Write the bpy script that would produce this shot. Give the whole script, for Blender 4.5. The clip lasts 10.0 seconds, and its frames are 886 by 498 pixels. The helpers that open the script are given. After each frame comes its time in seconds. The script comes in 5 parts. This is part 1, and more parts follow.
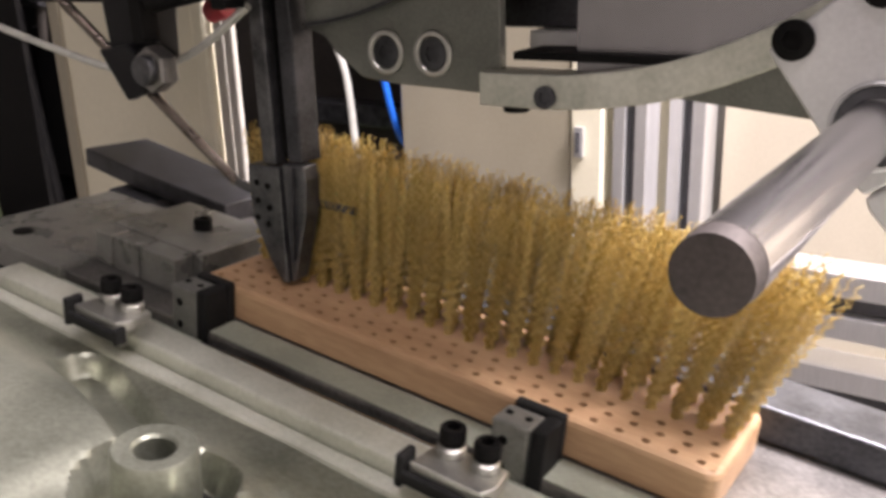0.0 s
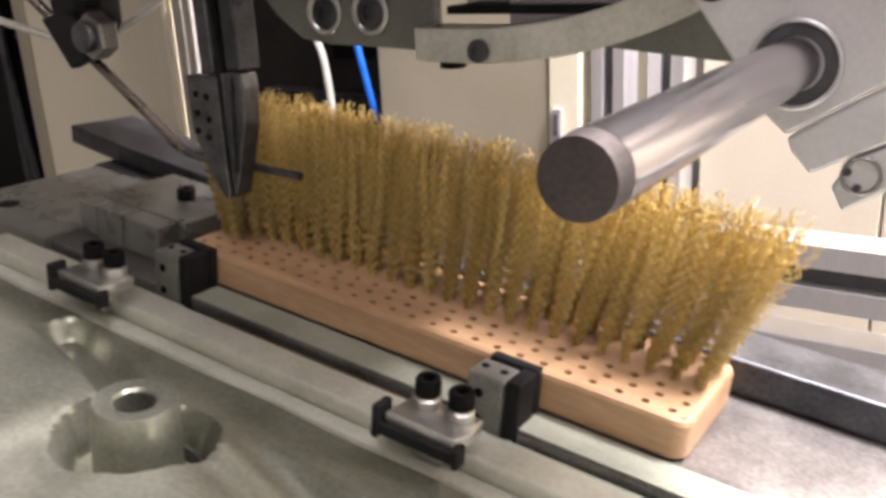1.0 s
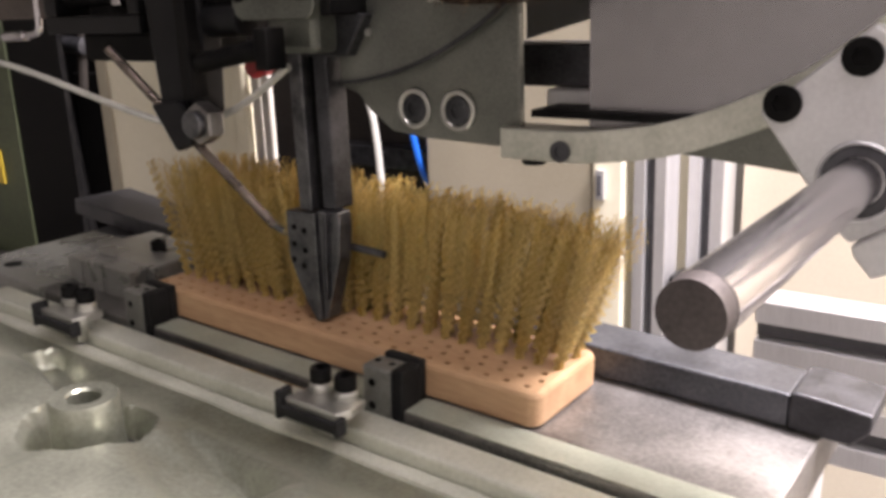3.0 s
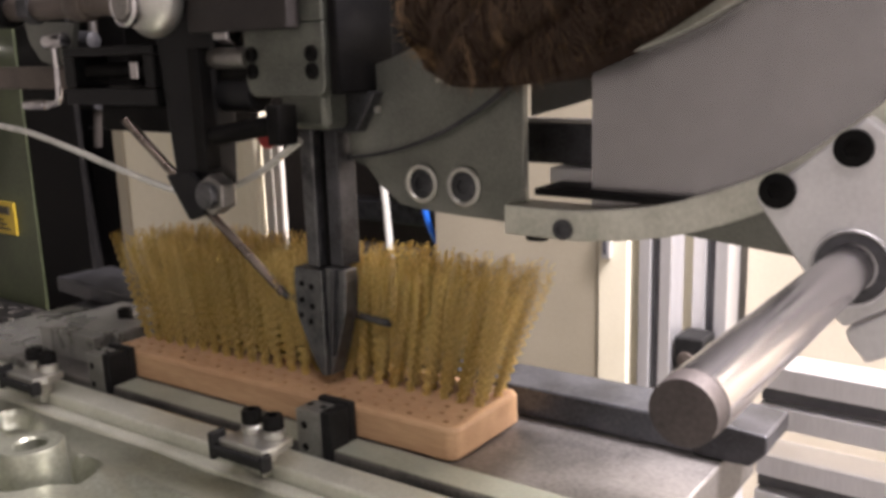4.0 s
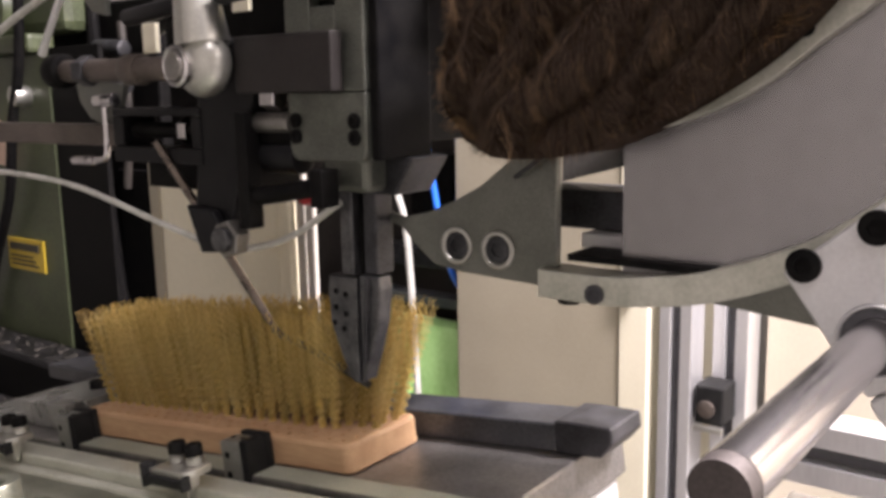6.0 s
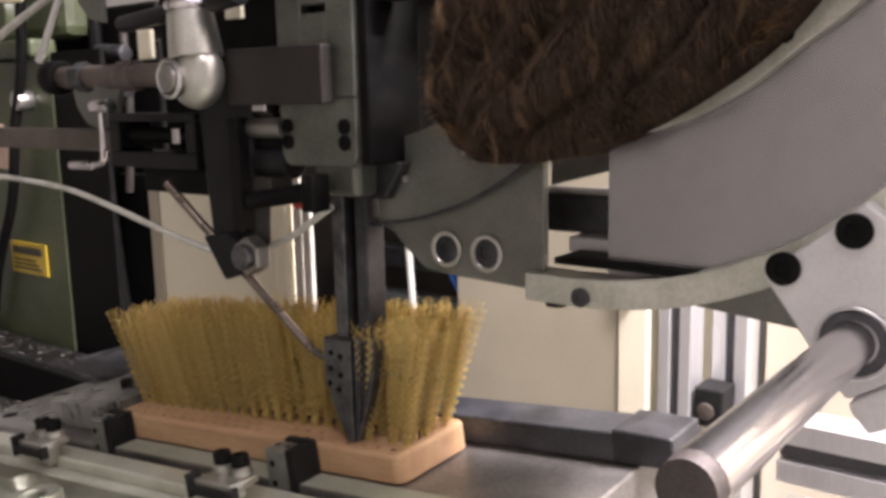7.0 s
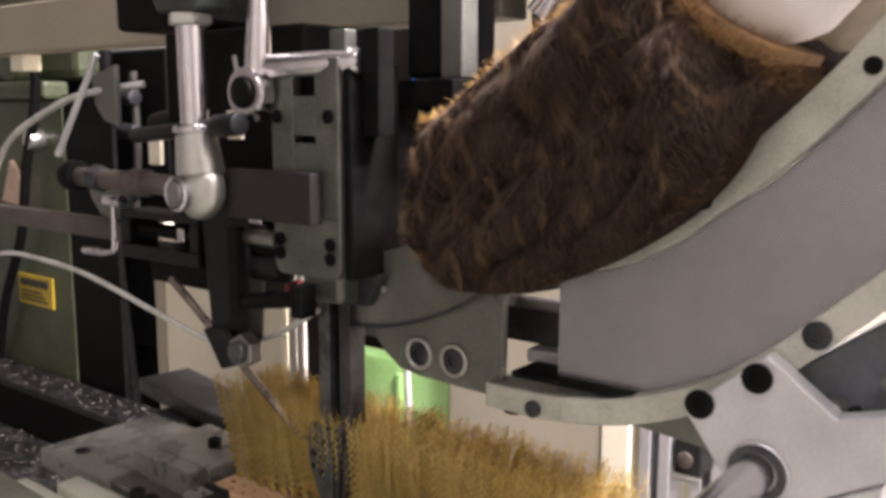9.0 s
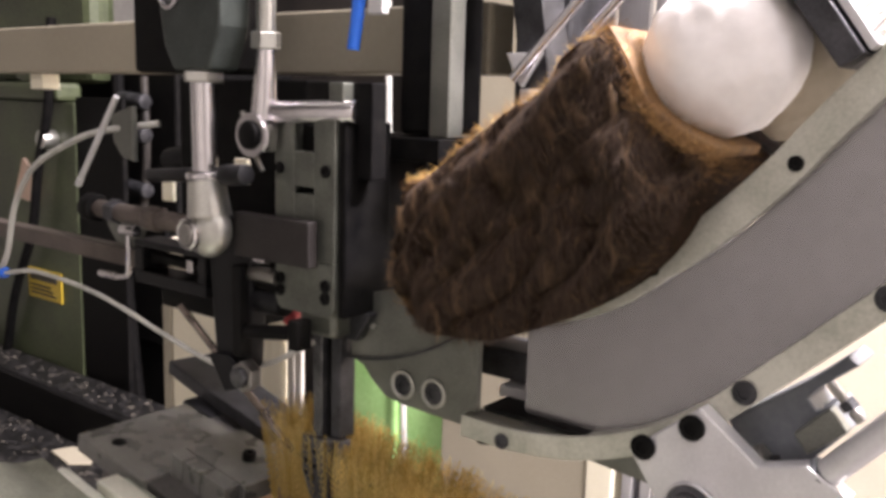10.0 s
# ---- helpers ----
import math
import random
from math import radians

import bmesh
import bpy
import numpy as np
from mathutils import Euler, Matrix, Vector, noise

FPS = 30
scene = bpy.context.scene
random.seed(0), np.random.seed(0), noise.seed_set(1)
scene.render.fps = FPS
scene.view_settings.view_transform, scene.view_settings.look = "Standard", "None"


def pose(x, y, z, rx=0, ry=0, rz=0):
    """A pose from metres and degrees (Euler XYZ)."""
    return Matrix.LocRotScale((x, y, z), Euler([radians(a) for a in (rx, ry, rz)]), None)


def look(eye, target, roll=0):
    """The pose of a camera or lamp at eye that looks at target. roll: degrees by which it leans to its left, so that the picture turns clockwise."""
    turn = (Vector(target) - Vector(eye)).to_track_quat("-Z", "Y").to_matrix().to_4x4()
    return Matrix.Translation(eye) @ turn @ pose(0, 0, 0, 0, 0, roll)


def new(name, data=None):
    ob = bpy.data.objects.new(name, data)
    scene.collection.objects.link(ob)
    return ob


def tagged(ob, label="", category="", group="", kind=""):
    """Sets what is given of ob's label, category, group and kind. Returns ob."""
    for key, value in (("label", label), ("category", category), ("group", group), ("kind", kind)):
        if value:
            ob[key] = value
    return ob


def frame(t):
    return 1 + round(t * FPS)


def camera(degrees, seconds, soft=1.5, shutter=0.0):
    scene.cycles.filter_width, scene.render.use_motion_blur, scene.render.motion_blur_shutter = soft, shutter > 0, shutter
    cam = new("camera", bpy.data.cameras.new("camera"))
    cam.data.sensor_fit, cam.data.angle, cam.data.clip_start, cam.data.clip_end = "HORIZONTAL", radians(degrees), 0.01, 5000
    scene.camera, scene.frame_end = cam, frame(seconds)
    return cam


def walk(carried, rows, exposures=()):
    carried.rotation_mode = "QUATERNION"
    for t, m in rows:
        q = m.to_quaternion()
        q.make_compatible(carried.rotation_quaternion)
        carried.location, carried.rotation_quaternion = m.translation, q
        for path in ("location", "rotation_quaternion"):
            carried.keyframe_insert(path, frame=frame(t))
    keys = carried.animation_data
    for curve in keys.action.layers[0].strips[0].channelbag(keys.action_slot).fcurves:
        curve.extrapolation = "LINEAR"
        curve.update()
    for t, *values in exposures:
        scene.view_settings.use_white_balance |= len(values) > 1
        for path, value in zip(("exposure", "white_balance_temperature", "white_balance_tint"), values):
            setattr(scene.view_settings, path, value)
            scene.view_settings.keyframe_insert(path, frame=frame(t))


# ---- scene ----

# ---------------------------------------------------------------- camera
cam = camera(52.2, 10.0, soft=3.6, shutter=0.5)


def aim(x, y, z, yaw, pitch, roll):
    a, b = radians(yaw), radians(pitch)
    ahead = Vector((-math.sin(a) * math.cos(b), math.cos(a) * math.cos(b), math.sin(b)))
    eye = Vector((x, y, z))
    return look(eye, eye + ahead, roll)


CAMERA_ROWS = (
    (0, aim(0.2918, -0.2946, 0.1427, 34.67, -18.17, -1.98)),
    (0.5, aim(0.2976, -0.2969, 0.1331, 33.67, -17.41, -1.38)),
    (1, aim(0.3106, -0.2864, 0.1285, 34.32, -18.56, -2.93)),
    (1.5, aim(0.3162, -0.3009, 0.1440, 34.70, -17.38, -2.57)),
    (2, aim(0.3073, -0.3150, 0.1409, 35.60, -16.43, -2.00)),
    (3.3, aim(0.3085, -0.3171, 0.1544, 36.29, -14.92, -1.89)),
    (3.5, aim(0.3103, -0.3172, 0.1545, 36.37, -13.57, -1.34)),
    (4, aim(0.3123, -0.3212, 0.1639, 36.54, -12.42, -1.65)),
    (4.5, aim(0.3147, -0.3269, 0.1707, 36.88, -11.32, -1.49)),
    (5, aim(0.3125, -0.3294, 0.1716, 37.22, -10.76, -1.22)),
    (5.5, aim(0.3117, -0.3342, 0.1765, 37.28, -10.39, -1.11)),
    (6, aim(0.3138, -0.3364, 0.1773, 37.57, -9.97, -1.04)),
    (7.5, aim(0.3290, -0.3359, 0.1809, 37.87, -9.67, -1.17)),
    (8, aim(0.3396, -0.3443, 0.2089, 37.72, -9.36, -0.97)),
    (8.5, aim(0.3528, -0.3568, 0.2364, 37.95, -9.63, -1.13)),
    (9, aim(0.3613, -0.3610, 0.2329, 37.99, -8.67, 0.12)),
    (9.5, aim(0.3980, -0.3891, 0.2757, 38.13, -9.45, 0.93)),
    (10, aim(0.3978, -0.3907, 0.2712, 38.18, -9.29, 1.58)),
)
walk(cam, CAMERA_ROWS, exposures=((0, 0.0), (1.0, 0.0), (2.2, 0.05), (3.3, 0.18), (6.2, 0.22), (7.3, 0.33), (8.7, 0.33), (10, 0.27)))

# the swivelling work table, in the world (x, y, z, turn about x, y, z)
TABLE_ROWS = (
    (0, pose(0.0960, -0.0008, -0.0129, -1.14, 6.97, 0.10)),
    (0.5, pose(0.1246, 0.0005, -0.0173, -0.06, 7.47, -0.14)),
    (1, pose(0.1039, 0.0116, -0.0153, -1.10, 7.39, -0.13)),
    (1.5, pose(0.0873, 0.0050, -0.0084, -0.56, 5.90, -0.10)),
    (2, pose(0.0643, 0.0051, -0.0058, -0.36, 5.89, 0.14)),
    (2.65, pose(0.0330, 0.0055, -0.0020, 0.00, 3.90, 0.20)),
    (3.3, pose(0.0018, 0.0066, -0.0002, 0.34, 1.90, 0.33)),
    (3.5, pose(-0.0048, 0.0048, 0.0006, 0.13, 1.90, 0.41)),
    (4, pose(-0.0258, 0.0027, 0.0004, -0.04, -1.00, 0.25)),
    (4.5, pose(-0.0450, 0.0005, -0.0025, -0.47, -4.90, -0.09)),
    (5, pose(-0.0674, 0.0013, -0.0050, -0.13, -5.69, -0.02)),
    (5.5, pose(-0.0885, -0.0002, -0.0086, -0.70, -7.16, -0.12)),
    (6, pose(-0.1092, 0.0028, -0.0135, 0.28, -7.35, 0.20)),
    (6.35, pose(-0.1160, 0.0040, -0.0150, 0.80, -7.60, 0.20)),
    (6.9, pose(-0.0820, 0.0080, -0.0100, 1.60, -6.60, 0.15)),
    (7.5, pose(-0.0426, 0.0101, -0.0050, 2.17, -5.30, 0.07)),
    (8, pose(0.0032, -0.0045, -0.0003, -0.23, -3.06, -0.10)),
    (8.5, pose(0.0270, -0.0060, -0.0001, -0.16, -0.47, -0.08)),
    (9, pose(0.0424, -0.0008, -0.0015, -0.05, 1.84, -0.10)),
    (9.5, pose(0.0559, 0.0005, -0.0046, 0.02, 4.79, 0.05)),
    (10, pose(0.0793, -0.0021, -0.0126, -0.08, 9.07, 0.01)),
)

# ---------------------------------------------------------------- light
FLOOR, CEILING = -1.0, 1.75
world = bpy.data.worlds.new("world")
world.use_nodes = True
world.node_tree.nodes["Background"].inputs[0].default_value = (0.9, 0.95, 1.0, 1)
world.node_tree.nodes["Background"].inputs[1].default_value = 0.055
scene.world = world


def ceiling_lamp(x, y, length, width, watts, turn=0, colour=(1.0, 0.895, 0.93)):
    data = bpy.data.lights.new("tube_light", "AREA")
    data.shape, data.size, data.size_y, data.energy, data.color = "RECTANGLE", length, width, watts, colour
    ob = new("tube_light", data)
    ob.matrix_world = pose(x, y, CEILING - 0.07, 0, 0, turn)
    return ob


ceiling_lamp(0.75, 0.50, 1.2, 0.30, 125)
ceiling_lamp(0.70, -0.75, 1.2, 0.25, 15)
ceiling_lamp(1.15, 0.55, 0.9, 0.25, 140, 90)


# ---------------------------------------------------------------- materials
def nodes_of(name):
    m = bpy.data.materials.new(name)
    m.use_nodes = True
    t = m.node_tree
    return m, t.nodes, t.links, t.nodes["Principled BSDF"]


def surface(name, dark, light, rough=(0.4, 0.6), metal=0.0, scale=60.0, fine=600.0, bump=0.1, stretch=(1, 1, 1), edge=(0.35, 0.65), spec=0.5):
    """A surface mottled between two colours at two scales, with fine relief."""
    m, n, k, b = nodes_of(name)
    co = n.new("ShaderNodeTexCoord")
    mp = n.new("ShaderNodeMapping")
    mp.inputs["Scale"].default_value = stretch
    k.new(co.outputs["Object"], mp.inputs["Vector"])
    big, small = n.new("ShaderNodeTexNoise"), n.new("ShaderNodeTexNoise")
    for tex, sc, det in ((big, scale, 6), (small, fine, 3)):
        tex.inputs["Scale"].default_value, tex.inputs["Detail"].default_value = sc, det
        k.new(mp.outputs[0], tex.inputs["Vector"])
    mix = n.new("ShaderNodeMix")
    mix.data_type = "FLOAT"
    mix.inputs[0].default_value = 0.35
    k.new(big.outputs["Fac"], mix.inputs[2])
    k.new(small.outputs["Fac"], mix.inputs[3])
    ramp = n.new("ShaderNodeValToRGB")
    ramp.color_ramp.elements[0].position, ramp.color_ramp.elements[1].position = edge
    ramp.color_ramp.elements[0].color, ramp.color_ramp.elements[1].color = (*dark, 1), (*light, 1)
    k.new(mix.outputs[0], ramp.inputs[0])
    k.new(ramp.outputs[0], b.inputs["Base Color"])
    rr = n.new("ShaderNodeMapRange")
    rr.inputs[3].default_value, rr.inputs[4].default_value = rough
    k.new(big.outputs["Fac"], rr.inputs[0])
    k.new(rr.outputs[0], b.inputs["Roughness"])
    b.inputs["Metallic"].default_value = metal
    b.inputs["Specular IOR Level"].default_value = spec
    if bump:
        bp = n.new("ShaderNodeBump")
        bp.inputs["Strength"].default_value, bp.inputs["Distance"].default_value = bump, 0.0006
        k.new(mix.outputs[0], bp.inputs["Height"])
        k.new(bp.outputs[0], b.inputs["Normal"])
    return m


STEEL = surface("ground_steel", (0.40, 0.40, 0.37), (0.62, 0.62, 0.58), (0.22, 0.45), 0.9, 45, 900, 0.08)
CAST = surface("cast_iron_bed", (0.47, 0.48, 0.405), (0.68, 0.685, 0.60), (0.24, 0.44), 0.45, 25, 500, 0.15)
ENDSTEEL = surface("worn_plate_steel", (0.16, 0.16, 0.148), (0.32, 0.32, 0.297), (0.18, 0.40), 0.5, 42, 700, 0.12)
LEDGE = surface("dull_cast_ledge", (0.26, 0.28, 0.225), (0.40, 0.42, 0.34), (0.35, 0.55), 0.2, 30, 500, 0.12)
APRON = surface("oily_cast_apron", (0.21, 0.22, 0.175), (0.40, 0.41, 0.335), (0.22, 0.42), 0.75, 22, 450, 0.2)
BEDTOP = surface("stained_steel", (0.13, 0.125, 0.12), (0.33, 0.315, 0.30), (0.3, 0.5), 0.75, 26, 500, 0.10, edge=(0.38, 0.68))
DARKSTEEL = surface("blackened_steel", (0.020, 0.021, 0.023), (0.080, 0.080, 0.088), (0.32, 0.58), 0.6, 60, 700, 0.1)
RAILSTEEL = surface("blued_rail_steel", (0.035, 0.038, 0.044), (0.15, 0.155, 0.17), (0.25, 0.5), 0.7, 30, 500, 0.12, edge=(0.36, 0.7))
PLATE = surface("milled_plate", (0.115, 0.12, 0.105), (0.21, 0.215, 0.19), (0.35, 0.55), 0.7, 30, 800, 0.08)
HEADPLATE = surface("oily_head_plate", (0.085, 0.09, 0.078), (0.19, 0.20, 0.172), (0.28, 0.5), 0.7, 40, 800, 0.08)
RIM = surface("oily_rim_steel", (0.36, 0.37, 0.31), (0.60, 0.60, 0.53), (0.28, 0.5), 0.6, 35, 600, 0.1)
SHEET = surface("grey_sheet", (0.30, 0.295, 0.30), (0.36, 0.352, 0.36), (0.20, 0.32), 0.75, 9, 160, 0.0)
ALUMINIUM = surface("anodised_aluminium", (0.55, 0.55, 0.56), (0.72, 0.72, 0.73), (0.25, 0.4), 0.7, 20, 600, 0.04, (1, 1, 0.1))
GROOVE = surface("profile_groove", (0.05, 0.05, 0.055), (0.10, 0.10, 0.11), (0.5, 0.7), 0.2, 20, 300, 0.0)
LIGHTPLATE = surface("satin_aluminium_plate", (0.56, 0.56, 0.57), (0.70, 0.70, 0.71), (0.3, 0.5), 0.5, 40, 600, 0.05)
CHROME = surface("chromed_rod", (0.62, 0.60, 0.62), (0.74, 0.72, 0.73), (0.19, 0.27), 1.0, 12, 120, 0.0, (1, 0.05, 1))
DULLROD = surface("worn_round_bar", (0.20, 0.19, 0.18), (0.36, 0.35, 0.33), (0.25, 0.4), 0.9, 60, 600, 0.05)
RODBROWN = surface("browned_round_rod", (0.085, 0.070, 0.060), (0.22, 0.185, 0.16), (0.2, 0.38), 0.85, 90, 700, 0.05)
RODEND = surface("turned_rod_end", (0.060, 0.052, 0.050), (0.12, 0.105, 0.10), (0.45, 0.65), 0.6, 90, 900, 0.1)
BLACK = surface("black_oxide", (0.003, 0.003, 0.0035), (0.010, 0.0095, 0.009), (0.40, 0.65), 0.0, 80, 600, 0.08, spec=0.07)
SOOT = surface("sooty_flat_steel", (0.012, 0.010, 0.010), (0.024, 0.021, 0.020), (0.4, 0.55), 0.0, 40, 500, 0.05, spec=0.3)
SATIN = surface("black_satin_paint", (0.004, 0.004, 0.005), (0.012, 0.012, 0.013), (0.28, 0.45), 0.0, 50, 500, 0.05, spec=0.2)
TOOLSTEEL = surface("dark_tool_steel", (0.055, 0.056, 0.060), (0.16, 0.16, 0.165), (0.26, 0.45), 0.75, 120, 900, 0.1)
# Brown-black: the gloom at the back is put into the colour.
GLOOM = surface("shade_dark_brown", (0.008, 0.0065, 0.0055), (0.034, 0.028, 0.023), (0.5, 0.75), 0.0, 9, 120, 0.2)
CLEVIS = surface("green_black_clevis", (0.024, 0.030, 0.028), (0.052, 0.062, 0.057), (0.35, 0.5), 0.3, 50, 500, 0.08)
SLATE = surface("blue_grey_housing", (0.085, 0.095, 0.11), (0.14, 0.15, 0.165), (0.4, 0.55), 0.2, 25, 300, 0.06)
GREASE = surface("black_grease", (0.010, 0.010, 0.009), (0.035, 0.034, 0.030), (0.25, 0.5), 0.0, 70, 500, 0.4)
RUBBER = surface("black_rubber", (0.006, 0.006, 0.006), (0.017, 0.017, 0.017), (0.6, 0.8), 0.0, 60, 600, 0.1, spec=0.2)
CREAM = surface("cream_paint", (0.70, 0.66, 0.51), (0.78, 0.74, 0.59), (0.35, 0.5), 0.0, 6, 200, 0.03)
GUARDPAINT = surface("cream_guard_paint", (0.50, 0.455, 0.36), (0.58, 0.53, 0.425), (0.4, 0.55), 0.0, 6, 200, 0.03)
# The cream again, darkened so that the colour itself carries shade.
CREAM_SHADE = surface("shaded_cream", (0.30, 0.272, 0.205), (0.36, 0.328, 0.25), (0.4, 0.55), 0.0, 6, 200, 0.03)
STRIP = surface("grey_white_edge_strip", (0.40, 0.38, 0.34), (0.50, 0.48, 0.43), (0.4, 0.55), 0.0, 12, 200, 0.03)
GREEN = surface("green_machine_paint", (0.016, 0.021, 0.010), (0.088, 0.107, 0.054), (0.35, 0.6), 0.0, 9, 140, 0.15, edge=(0.30, 0.66))
GREENCLOTH = surface("light_green_film", (0.34, 0.62, 0.20), (0.50, 0.80, 0.34), (0.3, 0.5), 0.0, 12, 100, 0.1)
YELLOW = surface("yellow_label", (0.50, 0.36, 0.03), (0.62, 0.45, 0.05), (0.4, 0.5), 0.0, 30, 200, 0.0)
INK = surface("dark_print", (0.03, 0.03, 0.02), (0.06, 0.05, 0.03), (0.5, 0.6), 0.0, 30, 200, 0.0)
WALLPAINT = surface("workshop_wall_paint", (0.26, 0.25, 0.23), (0.34, 0.33, 0.30), (0.6, 0.8), 0.0, 3, 60, 0.05)
CONCRETE = surface("oily_concrete", (0.10, 0.095, 0.09), (0.22, 0.21, 0.20), (0.5, 0.8), 0.0, 5, 120, 0.2)
CEILINGPAINT = surface("ceiling_paint", (0.26, 0.26, 0.26), (0.34, 0.34, 0.33), (0.7, 0.9), 0.0, 3, 60, 0.05)
SCRAP = surface("dark_tray_scrap", (0.008, 0.008, 0.008), (0.085, 0.08, 0.08), (0.25, 0.6), 0.2, 70, 520, 0.8, edge=(0.50, 0.78))
RUSTY = surface("browned_steel_bar", (0.07, 0.058, 0.05), (0.15, 0.125, 0.11), (0.35, 0.55), 0.5, 40, 500, 0.1)
HOSE = surface("clear_air_hose", (0.40, 0.40, 0.37), (0.52, 0.52, 0.48), (0.2, 0.35), 0.0, 30, 300, 0.0)
BLUE = surface("blue_air_hose", (0.01, 0.10, 0.55), (0.02, 0.16, 0.72), (0.25, 0.4), 0.0, 30, 300, 0.0)
RED = surface("red_plastic", (0.35, 0.02, 0.03), (0.45, 0.04, 0.05), (0.3, 0.5), 0.0, 30, 300, 0.0)
PAPER = surface("torn_cardboard", (0.55, 0.40, 0.30), (0.68, 0.52, 0.42), (0.7, 0.9), 0.0, 30, 300, 0.1)
WHITEWAD = surface("white_plastic_wad", (0.86, 0.83, 0.81), (0.94, 0.91, 0.89), (0.35, 0.6), 0.0, 40, 220, 0.5)
FILM = surface("cloudy_plastic_film", (0.45, 0.40, 0.30), (0.58, 0.52, 0.42), (0.2, 0.4), 0.0, 25, 220, 0.4)


def wood_material():
    m, n, k, b = nodes_of("beech_wood")
    co, mp = n.new("ShaderNodeTexCoord"), n.new("ShaderNodeMapping")
    mp.inputs["Scale"].default_value = (0.12, 1, 1)
    k.new(co.outputs["Object"], mp.inputs["Vector"])
    big, grain = n.new("ShaderNodeTexNoise"), n.new("ShaderNodeTexNoise")
    big.inputs["Scale"].default_value, big.inputs["Detail"].default_value = 90, 5
    grain.inputs["Scale"].default_value, grain.inputs["Detail"].default_value = 900, 3
    k.new(mp.outputs[0], big.inputs["Vector"])
    k.new(mp.outputs[0], grain.inputs["Vector"])
    mix = n.new("ShaderNodeMix")
    mix.data_type = "FLOAT"
    mix.inputs[0].default_value = 0.4
    k.new(big.outputs["Fac"], mix.inputs[2])
    k.new(grain.outputs["Fac"], mix.inputs[3])
    ramp = n.new("ShaderNodeValToRGB")
    ramp.color_ramp.elements[0].position, ramp.color_ramp.elements[1].position = 0.35, 0.68
    ramp.color_ramp.elements[0].color, ramp.color_ramp.elements[1].color = (0.35, 0.205, 0.110, 1), (0.51, 0.34, 0.195, 1)
    k.new(mix.outputs[0], ramp.inputs[0])
    k.new(ramp.outputs[0], b.inputs["Base Color"])
    b.inputs["Roughness"].default_value = 0.5
    bp = n.new("ShaderNodeBump")
    bp.inputs["Strength"].default_value, bp.inputs["Distance"].default_value = 0.15, 0.0003
    k.new(mix.outputs[0], bp.inputs["Height"])
    k.new(bp.outputs[0], b.inputs["Normal"])
    return m


def fibre_material(name, dark, light, rough, see_through, gloss=0.5):
    """Hair-like fibre: each strand its own tone, some light passing through."""
    m, n, k, b = nodes_of(name)
    geo, info = n.new("ShaderNodeNewGeometry"), n.new("ShaderNodeObjectInfo")
    add = n.new("ShaderNodeMix")
    add.data_type = "FLOAT"
    add.inputs[0].default_value = 0.3
    k.new(geo.outputs["Random Per Island"], add.inputs[2])
    k.new(info.outputs["Random"], add.inputs[3])
    ramp = n.new("ShaderNodeValToRGB")
    ramp.color_ramp.elements[0].color, ramp.color_ramp.elements[1].color = (*dark, 1), (*light, 1)
    k.new(add.outputs[0], ramp.inputs[0])
    k.new(ramp.outputs[0], b.inputs["Base Color"])
    b.inputs["Roughness"].default_value, b.inputs["Specular IOR Level"].default_value = rough, gloss
    if see_through:
        tr, mix, out = n.new("ShaderNodeBsdfTranslucent"), n.new("ShaderNodeMixShader"), n["Material Output"]
        k.new(ramp.outputs[0], tr.inputs["Color"])
        mix.inputs[0].default_value = see_through
        k.new(b.outputs[0], mix.inputs[1])
        k.new(tr.outputs[0], mix.inputs[2])
        k.new(mix.outputs[0], out.inputs["Surface"])
    return m


WOOD = wood_material()
BRISTLE = fibre_material("golden_bristle", (0.50, 0.335, 0.068), (0.99, 0.83, 0.36), 0.10, 0.44, 1.0)
FUR = fibre_material("brown_fibre", (0.016, 0.011, 0.009), (0.18, 0.125, 0.088), 0.5, 0.15, 0.15)
FURLOCK = fibre_material("streaked_brown_fibre", (0.08, 0.050, 0.028), (0.40, 0.27, 0.16), 0.5, 0.15, 0.2)
# Gold for paler loose strands, and for rim light painted on the edges.
FURGOLD = fibre_material("pale_and_rim_lit_fibre", (0.16, 0.085, 0.03), (0.50, 0.30, 0.12), 0.35, 0.3)
# Bright yellow tips: the glints are put into the colour.
FURTIP = fibre_material("painted_glint_fibre_tip", (0.50, 0.32, 0.10), (0.95, 0.74, 0.34), 0.15, 0.45)
SNIPPET = fibre_material("fibre_snippet", (0.008, 0.007, 0.006), (0.26, 0.235, 0.20), 0.4, 0.0, 0.5)
FURRIDGE = surface("tan_fibre_ridge", (0.10, 0.055, 0.022), (0.26, 0.15, 0.06), (0.6, 0.8), 0.0, 120, 900, 0.8)
FURBASE = surface("packed_fibre", (0.010, 0.0065, 0.005), (0.038, 0.024, 0.016), (0.85, 0.97), 0.0, 60, 500, 0.8, spec=0.04)


# ---------------------------------------------------------------- building helpers
def part(name, bm, material, parent=None, label="", smooth=False):
    me = bpy.data.meshes.new(name)
    bmesh.ops.recalc_face_normals(bm, faces=bm.faces)
    if smooth:
        for f in bm.faces:
            f.smooth = True
        for e in bm.edges:
            if len(e.link_faces) == 2 and e.calc_face_angle() > 0.6:
                e.smooth = False
    bm.to_mesh(me)
    bm.free()
    me.materials.append(material)
    ob = new(name, me)
    ob.parent = parent
    if label:
        tagged(ob, label=label)
    return ob


def thing(name, label, category, group="", at=(0, 0, 0)):
    ob = new(name)
    ob.empty_display_size = 0.02
    ob.location = at
    return tagged(ob, label, category, group)


